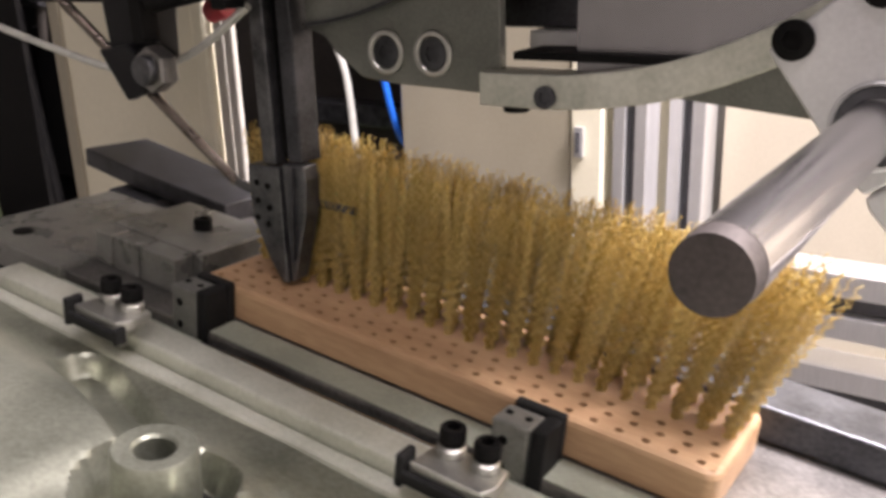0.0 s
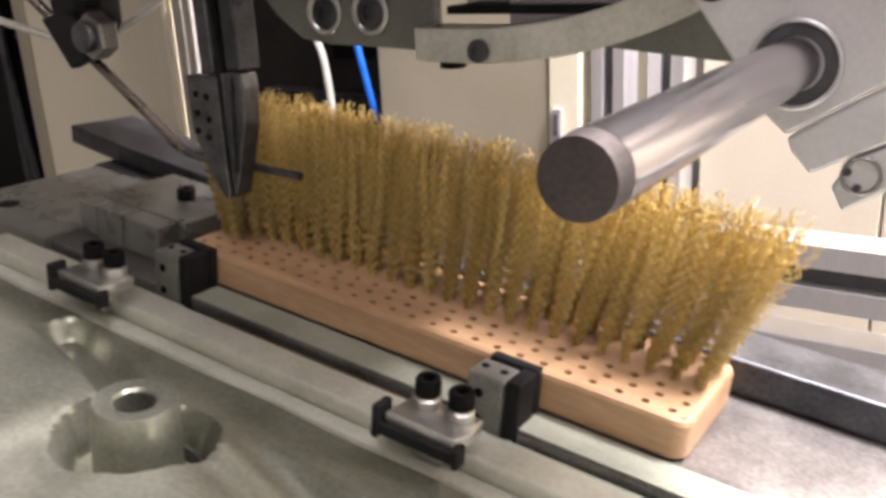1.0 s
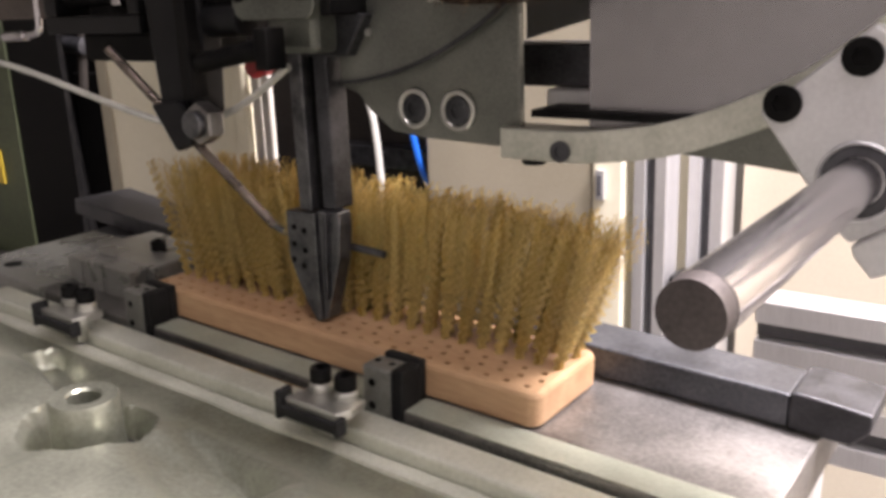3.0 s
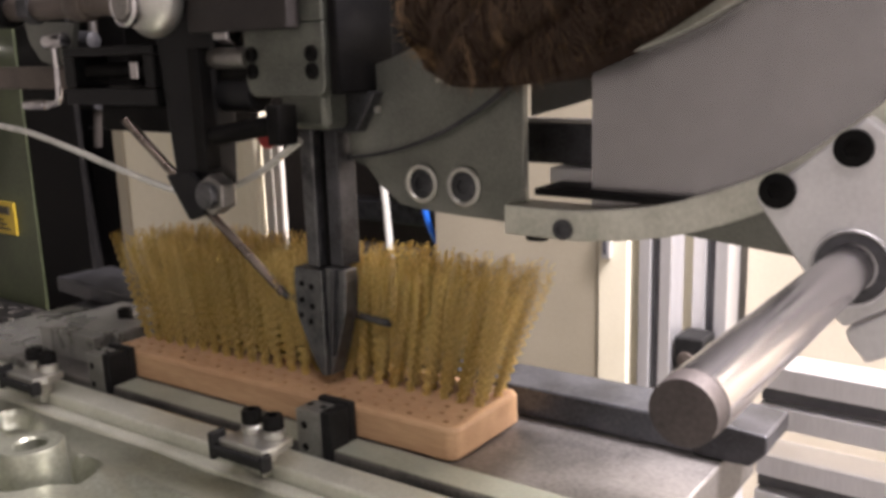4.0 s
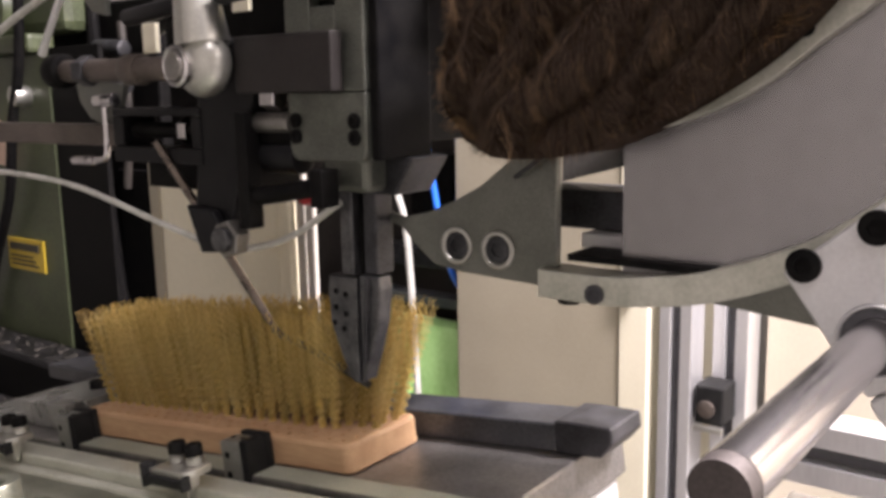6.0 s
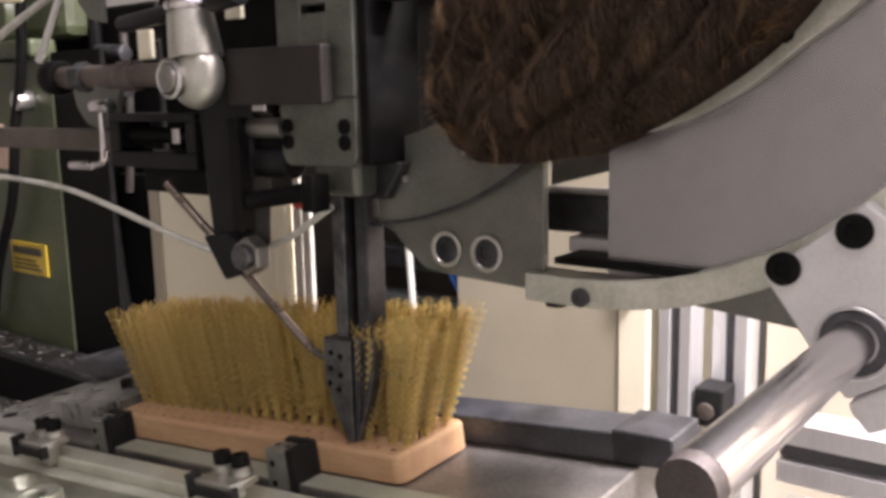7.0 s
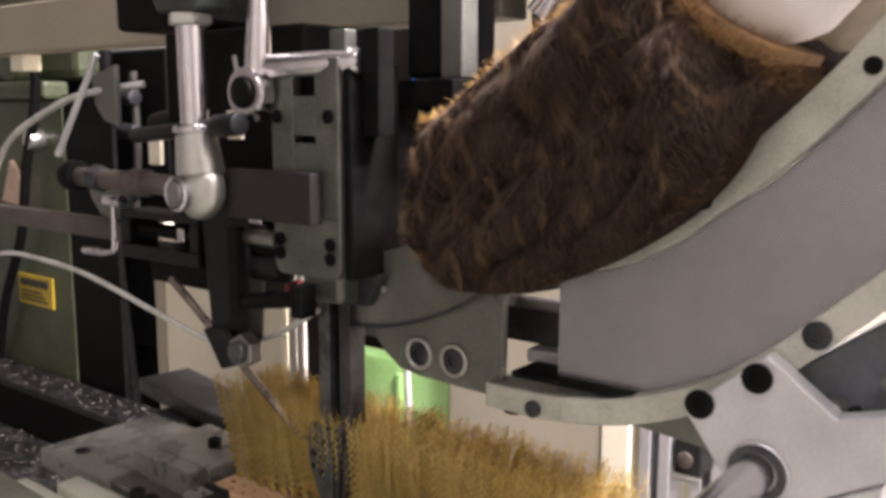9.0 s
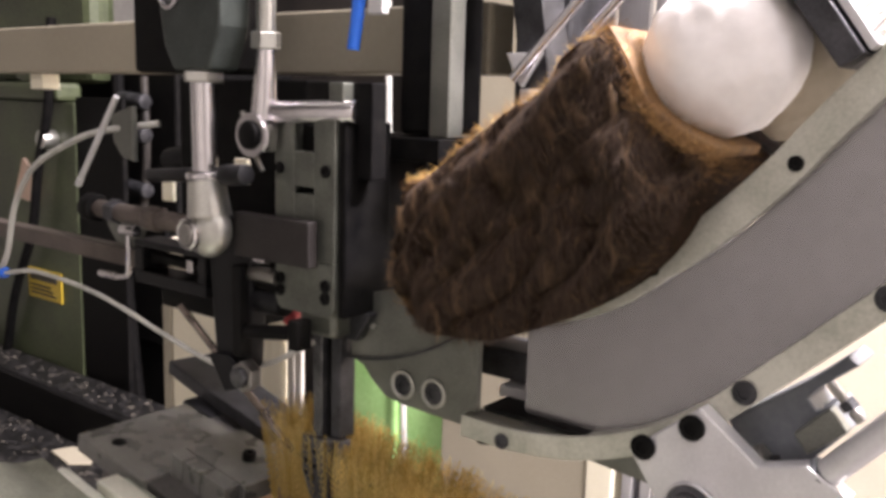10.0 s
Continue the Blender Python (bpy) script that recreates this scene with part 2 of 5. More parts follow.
def box(x0, x1, y0, y1, z0, z1, bevel=0.0008, bm=None):
    bm2 = bmesh.new()
    bmesh.ops.create_cube(bm2, size=1.0)
    for v in bm2.verts:
        v.co = Vector(((x0 + x1) / 2 + v.co.x * (x1 - x0), (y0 + y1) / 2 + v.co.y * (y1 - y0), (z0 + z1) / 2 + v.co.z * (z1 - z0)))
    if bevel:
        bmesh.ops.bevel(bm2, geom=bm2.edges[:], offset=bevel, segments=2, affect="EDGES", profile=0.5)
    if bm is None:
        return bm2
    return joined(bm, bm2)


def joined(bm, other):
    me = bpy.data.meshes.new("joint")
    other.to_mesh(me)
    other.free()
    bm.from_mesh(me)
    bpy.data.meshes.remove(me)
    return bm


def rod(p, q, r, r2=None, seg=24, bevel=0.0, bm=None):
    p, q = Vector(p), Vector(q)
    bm2 = bmesh.new()
    bmesh.ops.create_cone(bm2, cap_ends=True, segments=seg, radius1=r, radius2=r if r2 is None else r2, depth=(q - p).length)
    if bevel:
        caps = [e for e in bm2.edges if any(len(f.verts) > 4 for f in e.link_faces)]
        bmesh.ops.bevel(bm2, geom=caps, offset=bevel, segments=2, affect="EDGES", profile=0.5)
    turn = (q - p).to_track_quat("Z", "Y").to_matrix().to_4x4()
    bmesh.ops.transform(bm2, matrix=Matrix.Translation((p + q) / 2) @ turn, verts=bm2.verts)
    return bm2 if bm is None else joined(bm, bm2)


def prism(outline, y0, y1, bevel=0.0006, plane="xz"):
    """An outline in x and z (or x and y), given a thickness along y (or z)."""
    bm = bmesh.new()
    low = [bm.verts.new((a, y0, b) if plane == "xz" else (a, b, y0)) for a, b in outline]
    face = bm.faces.new(low)
    out = bmesh.ops.extrude_face_region(bm, geom=[face])
    step = (0, y1 - y0, 0) if plane == "xz" else (0, 0, y1 - y0)
    bmesh.ops.translate(bm, vec=step, verts=[v for v in out["geom"] if isinstance(v, bmesh.types.BMVert)])
    if bevel:
        sharp = [e for e in bm.edges if len(e.link_faces) == 2 and abs(e.calc_face_angle()) > 0.5]
        bmesh.ops.bevel(bm, geom=sharp, offset=bevel, segments=2, affect="EDGES", profile=0.5)
    return bm


def smooth_path(points, steps=8):
    """Catmull-Rom through the points."""
    pts = [Vector(p) for p in points]
    pts = [pts[0] * 2 - pts[1]] + pts + [pts[-1] * 2 - pts[-2]]
    out = []
    for a, b, c, d in zip(pts, pts[1:], pts[2:], pts[3:]):
        for i in range(steps):
            t = i / steps
            out.append(0.5 * ((2 * b) + (c - a) * t + (2 * a - 5 * b + 4 * c - d) * t * t + (3 * b - a - 3 * c + d) * t ** 3))
    return out + [pts[-2]]


def tube(points, r, seg=10, steps=8):
    path = smooth_path(points, steps)
    bm = bmesh.new()
    rings = []
    up = Vector((0.13, 0.31, 0.94)).normalized()
    for i, p in enumerate(path):
        way = (path[min(i + 1, len(path) - 1)] - path[max(i - 1, 0)]).normalized()
        u = way.cross(up).normalized()
        w = way.cross(u)
        rings.append([bm.verts.new(p + (u * math.cos(a) + w * math.sin(a)) * r) for a in (2 * math.pi * j / seg for j in range(seg))])
    for a, b in zip(rings, rings[1:]):
        for j in range(seg):
            bm.faces.new((a[j], a[(j + 1) % seg], b[(j + 1) % seg], b[j]))
    bm.faces.new(rings[0])
    bm.faces.new(rings[-1])
    return bm


def band(path, half, y0, y1, bevel=0.0006):
    """A bar of given half widths (down, up) along a path in x and z."""
    pts = smooth_path([(x, 0, z) for x, z in path], 6)
    lower, upper = [], []
    for i, p in enumerate(pts):
        way = (pts[min(i + 1, len(pts) - 1)] - pts[max(i - 1, 0)]).normalized()
        side = Vector((-way.z, 0, way.x))
        s = i / (len(pts) - 1)
        d = half(s)
        lower.append((p.x - side.x * d[0], p.z - side.z * d[0]))
        upper.append((p.x + side.x * d[1], p.z + side.z * d[1]))
    bm = bmesh.new()
    rows = [[bm.verts.new((a[0], y, a[1])) for y in (y0, y1)] + [bm.verts.new((b[0], y, b[1])) for y in (y1, y0)] for a, b in zip(lower, upper)]
    for a, b in zip(rows, rows[1:]):
        for j in range(4):
            bm.faces.new((a[j], a[(j + 1) % 4], b[(j + 1) % 4], b[j]))
    bm.faces.new(rows[0])
    bm.faces.new(rows[-1])
    if bevel:
        bmesh.ops.recalc_face_normals(bm, faces=bm.faces)
        sharp = [e for e in bm.edges if len(e.link_faces) == 2 and e.calc_face_angle() > 0.9]
        bmesh.ops.bevel(bm, geom=sharp, offset=bevel, segments=2, affect="EDGES", profile=0.5)
    return bm


def socket_screw(parent, place, toward, r, height, material=None):
    """A socket-head cap screw with a hexagon recess, its head standing towards a direction."""
    bm = bmesh.new()
    seg = 24
    loops = []
    for rr, z in ((r, 0), (r, height * 0.85), (r * 0.9, height), (r * 0.52, height), (r * 0.48, height * 0.35)):
        n = seg
        loops.append([bm.verts.new((rr * math.cos(2 * math.pi * i / n), rr * math.sin(2 * math.pi * i / n), z)) for i in range(n)])
    for v, i in zip(loops[3], range(seg)):
        hexed = math.cos(math.pi / 6) / math.cos((2 * math.pi * i / seg) % (math.pi / 3) - math.pi / 6)
        v.co.x, v.co.y = v.co.x * hexed, v.co.y * hexed
        loops[4][i].co.x, loops[4][i].co.y = v.co.x * 0.96, v.co.y * 0.96
    for a, b in zip(loops, loops[1:]):
        for i in range(seg):
            bm.faces.new((a[i], a[(i + 1) % seg], b[(i + 1) % seg], b[i]))
    bm.faces.new(loops[-1])
    turn = Vector(toward).to_track_quat("Z", "Y").to_matrix().to_4x4()
    bmesh.ops.transform(bm, matrix=Matrix.Translation(place) @ turn, verts=bm.verts)
    return part("screw", bm, material or BLACK, parent, smooth=True)


def washer(parent, place, toward, r, hole, height, material, name="counterbore_ring"):
    bm = bmesh.new()
    seg = 28
    loops = [[bm.verts.new((rr * math.cos(2 * math.pi * i / seg), rr * math.sin(2 * math.pi * i / seg), z)) for i in range(seg)]
             for rr, z in ((r, 0), (r, height * 0.7), (r - height * 0.4, height), (hole + height * 0.4, height), (hole, height * 0.6), (hole, 0))]
    for a, b in zip(loops, loops[1:]):
        for i in range(seg):
            bm.faces.new((a[i], a[(i + 1) % seg], b[(i + 1) % seg], b[i]))
    turn = Vector(toward).to_track_quat("Z", "Y").to_matrix().to_4x4()
    bmesh.ops.transform(bm, matrix=Matrix.Translation(place) @ turn, verts=bm.verts)
    return part(name, bm, material, parent, smooth=True)


# ---------------------------------------------------------------- the room
def room():
    def slab(name, *size, material, label):
        return tagged(part(name, box(*size, bevel=0), material), label, name.split("_")[0], kind="structure")
    slab("floor", -2.6, 2.0, -2.0, 1.9, FLOOR - 0.1, FLOOR, material=CONCRETE, label="oily grey concrete workshop floor")
    slab("ceiling", -2.6, 2.0, -2.0, 1.9, CEILING, CEILING + 0.1, material=CEILINGPAINT, label="plain painted workshop ceiling")
    slab("wall_north", -2.6, 2.0, 1.8, 1.9, FLOOR, CEILING, material=WALLPAINT, label="pale painted workshop wall")
    slab("wall_south", -2.6, 2.0, -2.0, -1.9, FLOOR, CEILING, material=WALLPAINT, label="pale painted workshop wall")
    slab("wall_west", -2.6, -2.5, -1.9, 1.8, FLOOR, CEILING, material=WALLPAINT, label="pale painted workshop wall")
    slab("wall_east", 1.9, 2.0, -1.9, 1.8, FLOOR, CEILING, material=WALLPAINT, label="pale painted workshop wall")


room()


# ---------------------------------------------------------------- background machines and frames
def left_cabinet():
    cab = thing("machine_cabinet", "cream painted sheet-metal machine column with folded corner strips", "cabinet")
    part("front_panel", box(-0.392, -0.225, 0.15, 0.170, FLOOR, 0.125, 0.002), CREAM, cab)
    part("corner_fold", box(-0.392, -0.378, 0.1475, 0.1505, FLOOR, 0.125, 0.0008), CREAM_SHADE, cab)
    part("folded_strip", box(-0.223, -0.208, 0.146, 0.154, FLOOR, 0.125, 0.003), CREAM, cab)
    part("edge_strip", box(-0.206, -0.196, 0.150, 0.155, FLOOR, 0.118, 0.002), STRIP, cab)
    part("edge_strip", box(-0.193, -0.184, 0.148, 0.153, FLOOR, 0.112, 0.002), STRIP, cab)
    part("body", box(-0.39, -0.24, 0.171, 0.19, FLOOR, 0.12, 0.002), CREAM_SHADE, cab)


def middle_cabinet():
    cab = thing("switch_cabinet", "cream sheet-metal switch cabinet, shade in its body colour, with a dark slot latch", "cabinet")
    # Body in the shaded copy of the cream, door edge in the bright one.
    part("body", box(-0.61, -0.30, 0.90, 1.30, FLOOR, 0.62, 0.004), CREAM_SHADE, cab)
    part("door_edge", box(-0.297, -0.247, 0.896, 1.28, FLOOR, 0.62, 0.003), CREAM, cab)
    latch = part("latch", box(-0.288, -0.274, 0.888, 0.897, -0.150, -0.105, 0.001), ALUMINIUM, cab, "metal slot latch with dark recess")
    part("recess", box(-0.284, -0.278, 0.886, 0.8885, -0.143, -0.112, 0.0005), GROOVE, latch)


def profile_post(x0, x1, y, z0, z1, name="frame_post"):
    """An upright extruded post: two webs, with a dark groove between them on its face."""
    w = x1 - x0
    post = thing(name, "slotted aluminium profile post of the machine frame", "post", "machine frame posts")
    part("web", box(x0, x0 + 0.36 * w, y, y + w, z0, z1, 0.0015), ALUMINIUM, post)
    part("web", box(x1 - 0.36 * w, x1, y, y + w, z0, z1, 0.0015), ALUMINIUM, post)
    part("slot", box(x0 + 0.36 * w + 0.001, x1 - 0.36 * w - 0.001, y + 0.012, y + w, z0, z1, 0), GROOVE, post)
    return post


def profile_rail(x0, x1, y, z0, z1, depth=0.04):
    h = z1 - z0
    rail = thing("frame_rail", "slotted aluminium profile rail of the machine frame", "rail", "machine frame rails")
    part("web", box(x0, x1, y, y + depth, z0, z0 + 0.36 * h, 0.0012), ALUMINIUM, rail)
    part("web", box(x0, x1, y, y + depth, z1 - 0.36 * h, z1, 0.0012), ALUMINIUM, rail)
    part("slot", box(x0, x1, y + 0.010, y + depth, z0 + 0.36 * h + 0.001, z1 - 0.36 * h - 0.001, 0), GROOVE, rail)
    return rail


def guard_panel(x0, x1, z0, z1, y):
    pan = thing("guard_panel", "cream guard panel behind the machine frame", "panel", "guard panels")
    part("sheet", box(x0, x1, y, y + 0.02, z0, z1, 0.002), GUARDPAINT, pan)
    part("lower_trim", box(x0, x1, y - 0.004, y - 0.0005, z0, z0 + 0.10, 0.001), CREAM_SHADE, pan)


def frame_bits():
    k = thing("door_catch", "dark brown catch block fixed to the frame post", "catch")
    part("body", box(-0.176, -0.132, 0.905, 0.958, -0.318, -0.258, 0.004), RUBBER, k)
    part("roller", rod((-0.156, 0.897, -0.292), (-0.156, 0.9045, -0.292), 0.013, bevel=0.002), RUSTY, k, smooth=True)
    part("lip", box(-0.174, -0.130, 0.897, 0.9045, -0.326, -0.318, 0.001), STEEL, k)
    p = thing("paper_scrap", "crumpled white paper scrap lying on the tray edge", "paper")
    part("sheet", prism([(-1.02, 0.350), (-0.95, 0.340), (-0.92, 0.365), (-0.96, 0.395), (-1.01, 0.385)], -0.3375, -0.332, 0.002, "xy"), CREAM_SHADE, p)


def green_machine():
    m = thing("green_machine", "old green painted machine housing with a yellow warning label", "machine")
    part("housing", box(-2.2, -1.17, 0.50, 0.515, FLOOR, 0.25, 0.002), GREEN, m)
    part("top_ledge", box(-2.2, -1.19, 0.48, 0.53, 0.252, 0.285, 0.008), GREEN, m)
    lab = part("warning_label", box(-1.357, -1.232, 0.4955, 0.4995, -0.137, -0.078, 0.0008), YELLOW, m, "yellow warning label with dark print")
    part("print_bar", box(-1.345, -1.245, 0.4925, 0.4950, -0.100, -0.086, 0), INK, lab)
    for i in range(3):
        part("print_line", box(-1.345, -1.27 + 0.01 * i, 0.4925, 0.4950, -0.112 - i * 0.008, -0.109 - i * 0.008, 0), INK, lab)
    part("upper_casting", box(-2.2, -1.16, 0.53, 0.59, 0.286, 0.52, 0.02), GREEN, m)
    part("dark_cable", tube([(-1.45, 0.485, -0.30), (-1.385, 0.48, -0.14), (-1.30, 0.478, 0.00), (-1.26, 0.476, 0.13), (-1.215, 0.475, 0.24), (-1.19, 0.475, 0.40)], 0.009), BLACK, m, "black cable hanging down the housing", smooth=True)
    part("round_cover", rod((-1.33, 0.49, 0.335), (-1.33, 0.54, 0.335), 0.05, bevel=0.005), GREEN, m, smooth=True)
    part("boss", rod((-1.24, 0.47, 0.18), (-1.24, 0.50, 0.18), 0.018, bevel=0.002), STEEL, m, smooth=True)


def beam_and_tray():
    beam = thing("cross_beam", "long cream painted cross beam behind the head", "beam")
    part("bar", box(-1.2, 0.045, 0.10, 0.13, 0.289, 0.336, 0.002), CREAM_SHADE, beam)
    part("foot", box(-0.560, -0.535, 0.105, 0.125, 0.272, 0.2885, 0.001), CREAM, beam)
    tray = thing("scrap_tray", "dark tray strewn with loose fibre scraps", "tray")
    part("ledge", box(-1.70, -0.42, 0.420, 0.496, -0.30, -0.262, 0.004), SCRAP, tray)
    part("pan", box(-1.70, -0.42, 0.10, 0.404, -0.360, -0.338, 0.004), SCRAP, tray)
    part("front_lip", box(-1.70, -0.42, 0.4055, 0.4185, -0.360, -0.263, 0.003), BLACK, tray)
    for x in (-1.6, -0.55):
        part("leg", box(x, x + 0.05, 0.25, 0.30, FLOOR, -0.361, 0.002), DARKSTEEL, tray)
    # loose snippets of fibre and chips lying in the pan
    rnd = random.Random(21)
    verts, faces = [], []
    for _ in range(900):
        x, y, a = rnd.uniform(-1.5, -0.44), rnd.uniform(0.15, 0.49), rnd.uniform(0, math.pi)
        if 0.398 < y < 0.424:
            continue
        ln, w, z = rnd.uniform(0.001, 0.005), rnd.uniform(0.0004, 0.0010), (-0.2612 if y > 0.422 else -0.3372) + rnd.uniform(0, 0.002)
        u, v = Vector((math.cos(a), math.sin(a), rnd.uniform(-0.15, 0.15))), Vector((-math.sin(a), math.cos(a), 0))
        at, c = len(verts), Vector((x, y, z))
        verts += [tuple(c + u * ln * i + v * w * j + Vector((0, 0, 0.0015 * k))) for k in (0, 1) for i, j in ((-1, -1), (1, -1), (1, 1), (-1, 1))]
        faces += [tuple(at + q for q in f) for f in ((0, 3, 2, 1), (4, 5, 6, 7), (0, 1, 5, 4), (1, 2, 6, 5), (2, 3, 7, 6), (3, 0, 4, 7))]
    me = bpy.data.meshes.new("fibre_snippet")
    me.from_pydata(verts, [], faces)
    me.materials.append(SNIPPET)
    bits = new("fibre_snippet", me)
    bits.parent = tray
    tagged(bits, "loose pale and brown fibre snippets", kind="stuff")
    # Near-black body added to stand for the shade behind the column.
    dark = thing("shade_housing", "near-black housing added for the shade behind the column", "housing")
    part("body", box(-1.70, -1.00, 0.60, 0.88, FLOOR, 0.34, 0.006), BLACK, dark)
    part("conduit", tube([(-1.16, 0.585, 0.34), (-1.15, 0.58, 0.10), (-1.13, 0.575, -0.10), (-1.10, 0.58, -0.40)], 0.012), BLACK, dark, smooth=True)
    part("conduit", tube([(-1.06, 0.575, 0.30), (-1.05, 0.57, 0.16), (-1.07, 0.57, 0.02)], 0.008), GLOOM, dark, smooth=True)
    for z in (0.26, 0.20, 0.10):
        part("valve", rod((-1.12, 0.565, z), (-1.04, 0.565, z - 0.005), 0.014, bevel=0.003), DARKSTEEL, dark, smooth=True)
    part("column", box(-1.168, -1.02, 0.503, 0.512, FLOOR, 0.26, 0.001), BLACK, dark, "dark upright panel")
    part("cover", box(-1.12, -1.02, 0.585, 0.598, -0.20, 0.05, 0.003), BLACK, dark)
    # A second dark body, for the shade behind the tool.
    back = thing("shade_housing", "brown-black housing added for the shade behind the tool", "housing")
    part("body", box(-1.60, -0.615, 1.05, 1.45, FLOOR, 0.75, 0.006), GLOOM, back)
    part("lower_ledge", box(-0.98, -0.64, 1.0, 1.048, -0.235, -0.215, 0.003), SLATE, back)
    part("hinge_box", box(-0.80, -0.70, 1.01, 1.048, -0.06, 0.06, 0.004), BLACK, back)
    part("ledge", box(-0.98, -0.64, 1.0, 1.048, -0.16, -0.12, 0.003), DARKSTEEL, back)
    sheet = thing("green_film_roll", "bright green plastic film bundle standing behind the tool", "film")
    part("film", box(-0.90, -0.615, 0.93, 0.99, -0.60, -0.245, 0.02), GREENCLOTH, sheet, smooth=True)
    part("fold", box(-0.76, -0.745, 0.922, 0.932, -0.58, -0.27, 0.004), GREENCLOTH, sheet)
    bench = thing("low_bench", "dark steel bench carrying the green film bundle", "bench")
    part("top", box(-1.0, -0.614, 0.915, 1.04, -0.64, -0.602, 0.003), DARKSTEEL, bench)
    for x in (-0.98, -0.66):
        part("leg", box(x, x + 0.03, 0.95, 0.98, FLOOR, -0.642, 0.001), DARKSTEEL, bench)


def hoses():
    h = thing("clear_hose", "pale plastic air hoses hanging behind the tool", "hose")
    part("hose", tube([(-0.745, 0.88, 0.45), (-0.73, 0.88, 0.05), (-0.70, 0.88, -0.10), (-0.675, 0.88, -0.60)], 0.0065), HOSE, h, smooth=True)
    h = thing("blue_hose", "bright blue air hose hanging behind the tool", "hose")
    part("hose", tube([(-0.70, 0.90, 0.45), (-0.665, 0.895, 0.10), (-0.634, 0.895, -0.07), (-0.632, 0.93, -0.16), (-0.65, 1.03, -0.23)], 0.0060), BLUE, h, smooth=True)


left_cabinet()
middle_cabinet()
profile_post(-0.232, -0.181, 0.90, FLOOR, 1.2)
profile_post(-0.172, -0.118, 0.96, FLOOR, 1.2)
profile_rail(0.085, 1.3, 0.45, -0.172, -0.115)
profile_rail(0.085, 1.3, 0.45, -0.255, -0.198)
guard_panel(-0.110, 0.142, FLOOR, 1.0, 1.02)
guard_panel(0.146, 0.60, FLOOR, 1.0, 1.02)
guard_panel(0.604, 1.30, FLOOR, 1.0, 1.02)
frame_bits()
green_machine()
beam_and_tray()
hoses()


# ---------------------------------------------------------------- fibre magazine
OUTER = ((0.111, 0.0940), (0.149, 0.0944), (0.187, 0.1008), (0.2235, 0.1152), (0.247, 0.1310), (0.268, 0.1492), (0.329, 0.2072), (0.42, 0.297))
INNER = ((0.075, 0.1500), (0.110, 0.1500), (0.140, 0.1545), (0.180, 0.1655), (0.205, 0.1775), (0.225, 0.1925), (0.245, 0.2075), (0.277, 0.2385), (0.310, 0.2765), (0.420, 0.3950))


def magazine():
    mag = thing("fibre_magazine", "curved grey steel fibre magazine with a bolted flanged rim", "magazine")
    part("outer_rim", band(OUTER, lambda s: (0.0064, 0.0060), -0.0058, 0.012), RIM, mag, "oily bright steel rim bar")
    part("inner_rim", band(INNER, lambda s: (0.0, 0.003 + 0.0125 * min(1, max(0, s - 0.12) / 0.5)), -0.0036, 0.0036), RIM, mag)
    # the sheet between the rims
    a = [p for p in smooth_path([(x, 0, z) for x, z in OUTER], 6) if p.x > 0.1465]
    b = [p for p in smooth_path([(x, 0, z) for x, z in INNER], 6) if p.x > 0.1465]
    outline = [(0.1465, 0.0970)] + [(p.x, p.z) for p in a] + [(p.x, p.z) for p in reversed(b)] + [(0.1465, 0.1530)]
    part("side_sheet", prism(outline, 0.004, 0.008, 0), SHEET, mag)
    part("back_sheet", prism([(0.090, 0.132), (0.16, 0.15), (0.26, 0.23), (0.42, 0.39), (0.42, 0.48), (0.25, 0.31), (0.090, 0.19)], 0.052, 0.056, 0), SHEET, mag)
    part("gusset", prism([(0.184, 0.0935), (0.228, 0.1130), (0.2375, 0.0885)], 0.0, 0.013, 0.0006), PLATE, mag)
    part("wear_plate", prism([(0.124, 0.1045), (0.192, 0.1045), (0.192, 0.1075), (0.124, 0.1075)], -0.003, 0.062, 0.0004), BLACK, mag, "black oiled wear plate")
    part("inner_block", box(0.080, 0.152, 0.030, 0.060, 0.113, 0.131, 0.001), DARKSTEEL, mag)
    part("inner_ledge", box(0.118, 0.153, 0.020, 0.060, 0.106, 0.113, 0.001), LIGHTPLATE, mag)
    for x, z in ((0.1390, 0.0920), (0.2665, 0.1480), (0.3205, 0.1990)):
        socket_screw(mag, (x, -0.0060, z), (0, -1, 0), 0.0056 if x > 0.2 else 0.0042, 0.0014, DARKSTEEL)
    for x, z in ((0.2184, 0.1965), (0.279, 0.2495), (0.337, 0.313)):
        socket_screw(mag, (x, -0.0038, z), (0, -1, 0), 0.0034, 0.001)
    socket_screw(mag, (0.122, 0.003, 0.0875), (0, 0, -1), 0.005, 0.003)


def side_plate():
    pl = thing("side_plate", "grey milled side plate with two countersunk socket screws", "plate")
    outline = [(0.1165, 0.0985), (0.1165, 0.1640), (0.1040, 0.1560), (0.0897, 0.1438), (0.0760, 0.1335), (0.0629, 0.1269), (0.045, 0.1195), (0.0284, 0.1160), (0.0175, 0.1185), (0.0170, 0.1150), (0.0300, 0.1105), (0.0365, 0.1035), (0.049, 0.0945), (0.063, 0.0925), (0.1165, 0.0905)]
    part("plate", prism(outline, 0.001, 0.0055, 0.0006), PLATE, pl)
    for x in (0.063, 0.0862):
        washer(pl, (x, 0.0008, 0.1050), (0, -1, 0), 0.0090, 0.0066, 0.0014, STEEL)
        socket_screw(pl, (x, 0.0009, 0.1050), (0, -1, 0), 0.0062, 0.0012, DARKSTEEL)


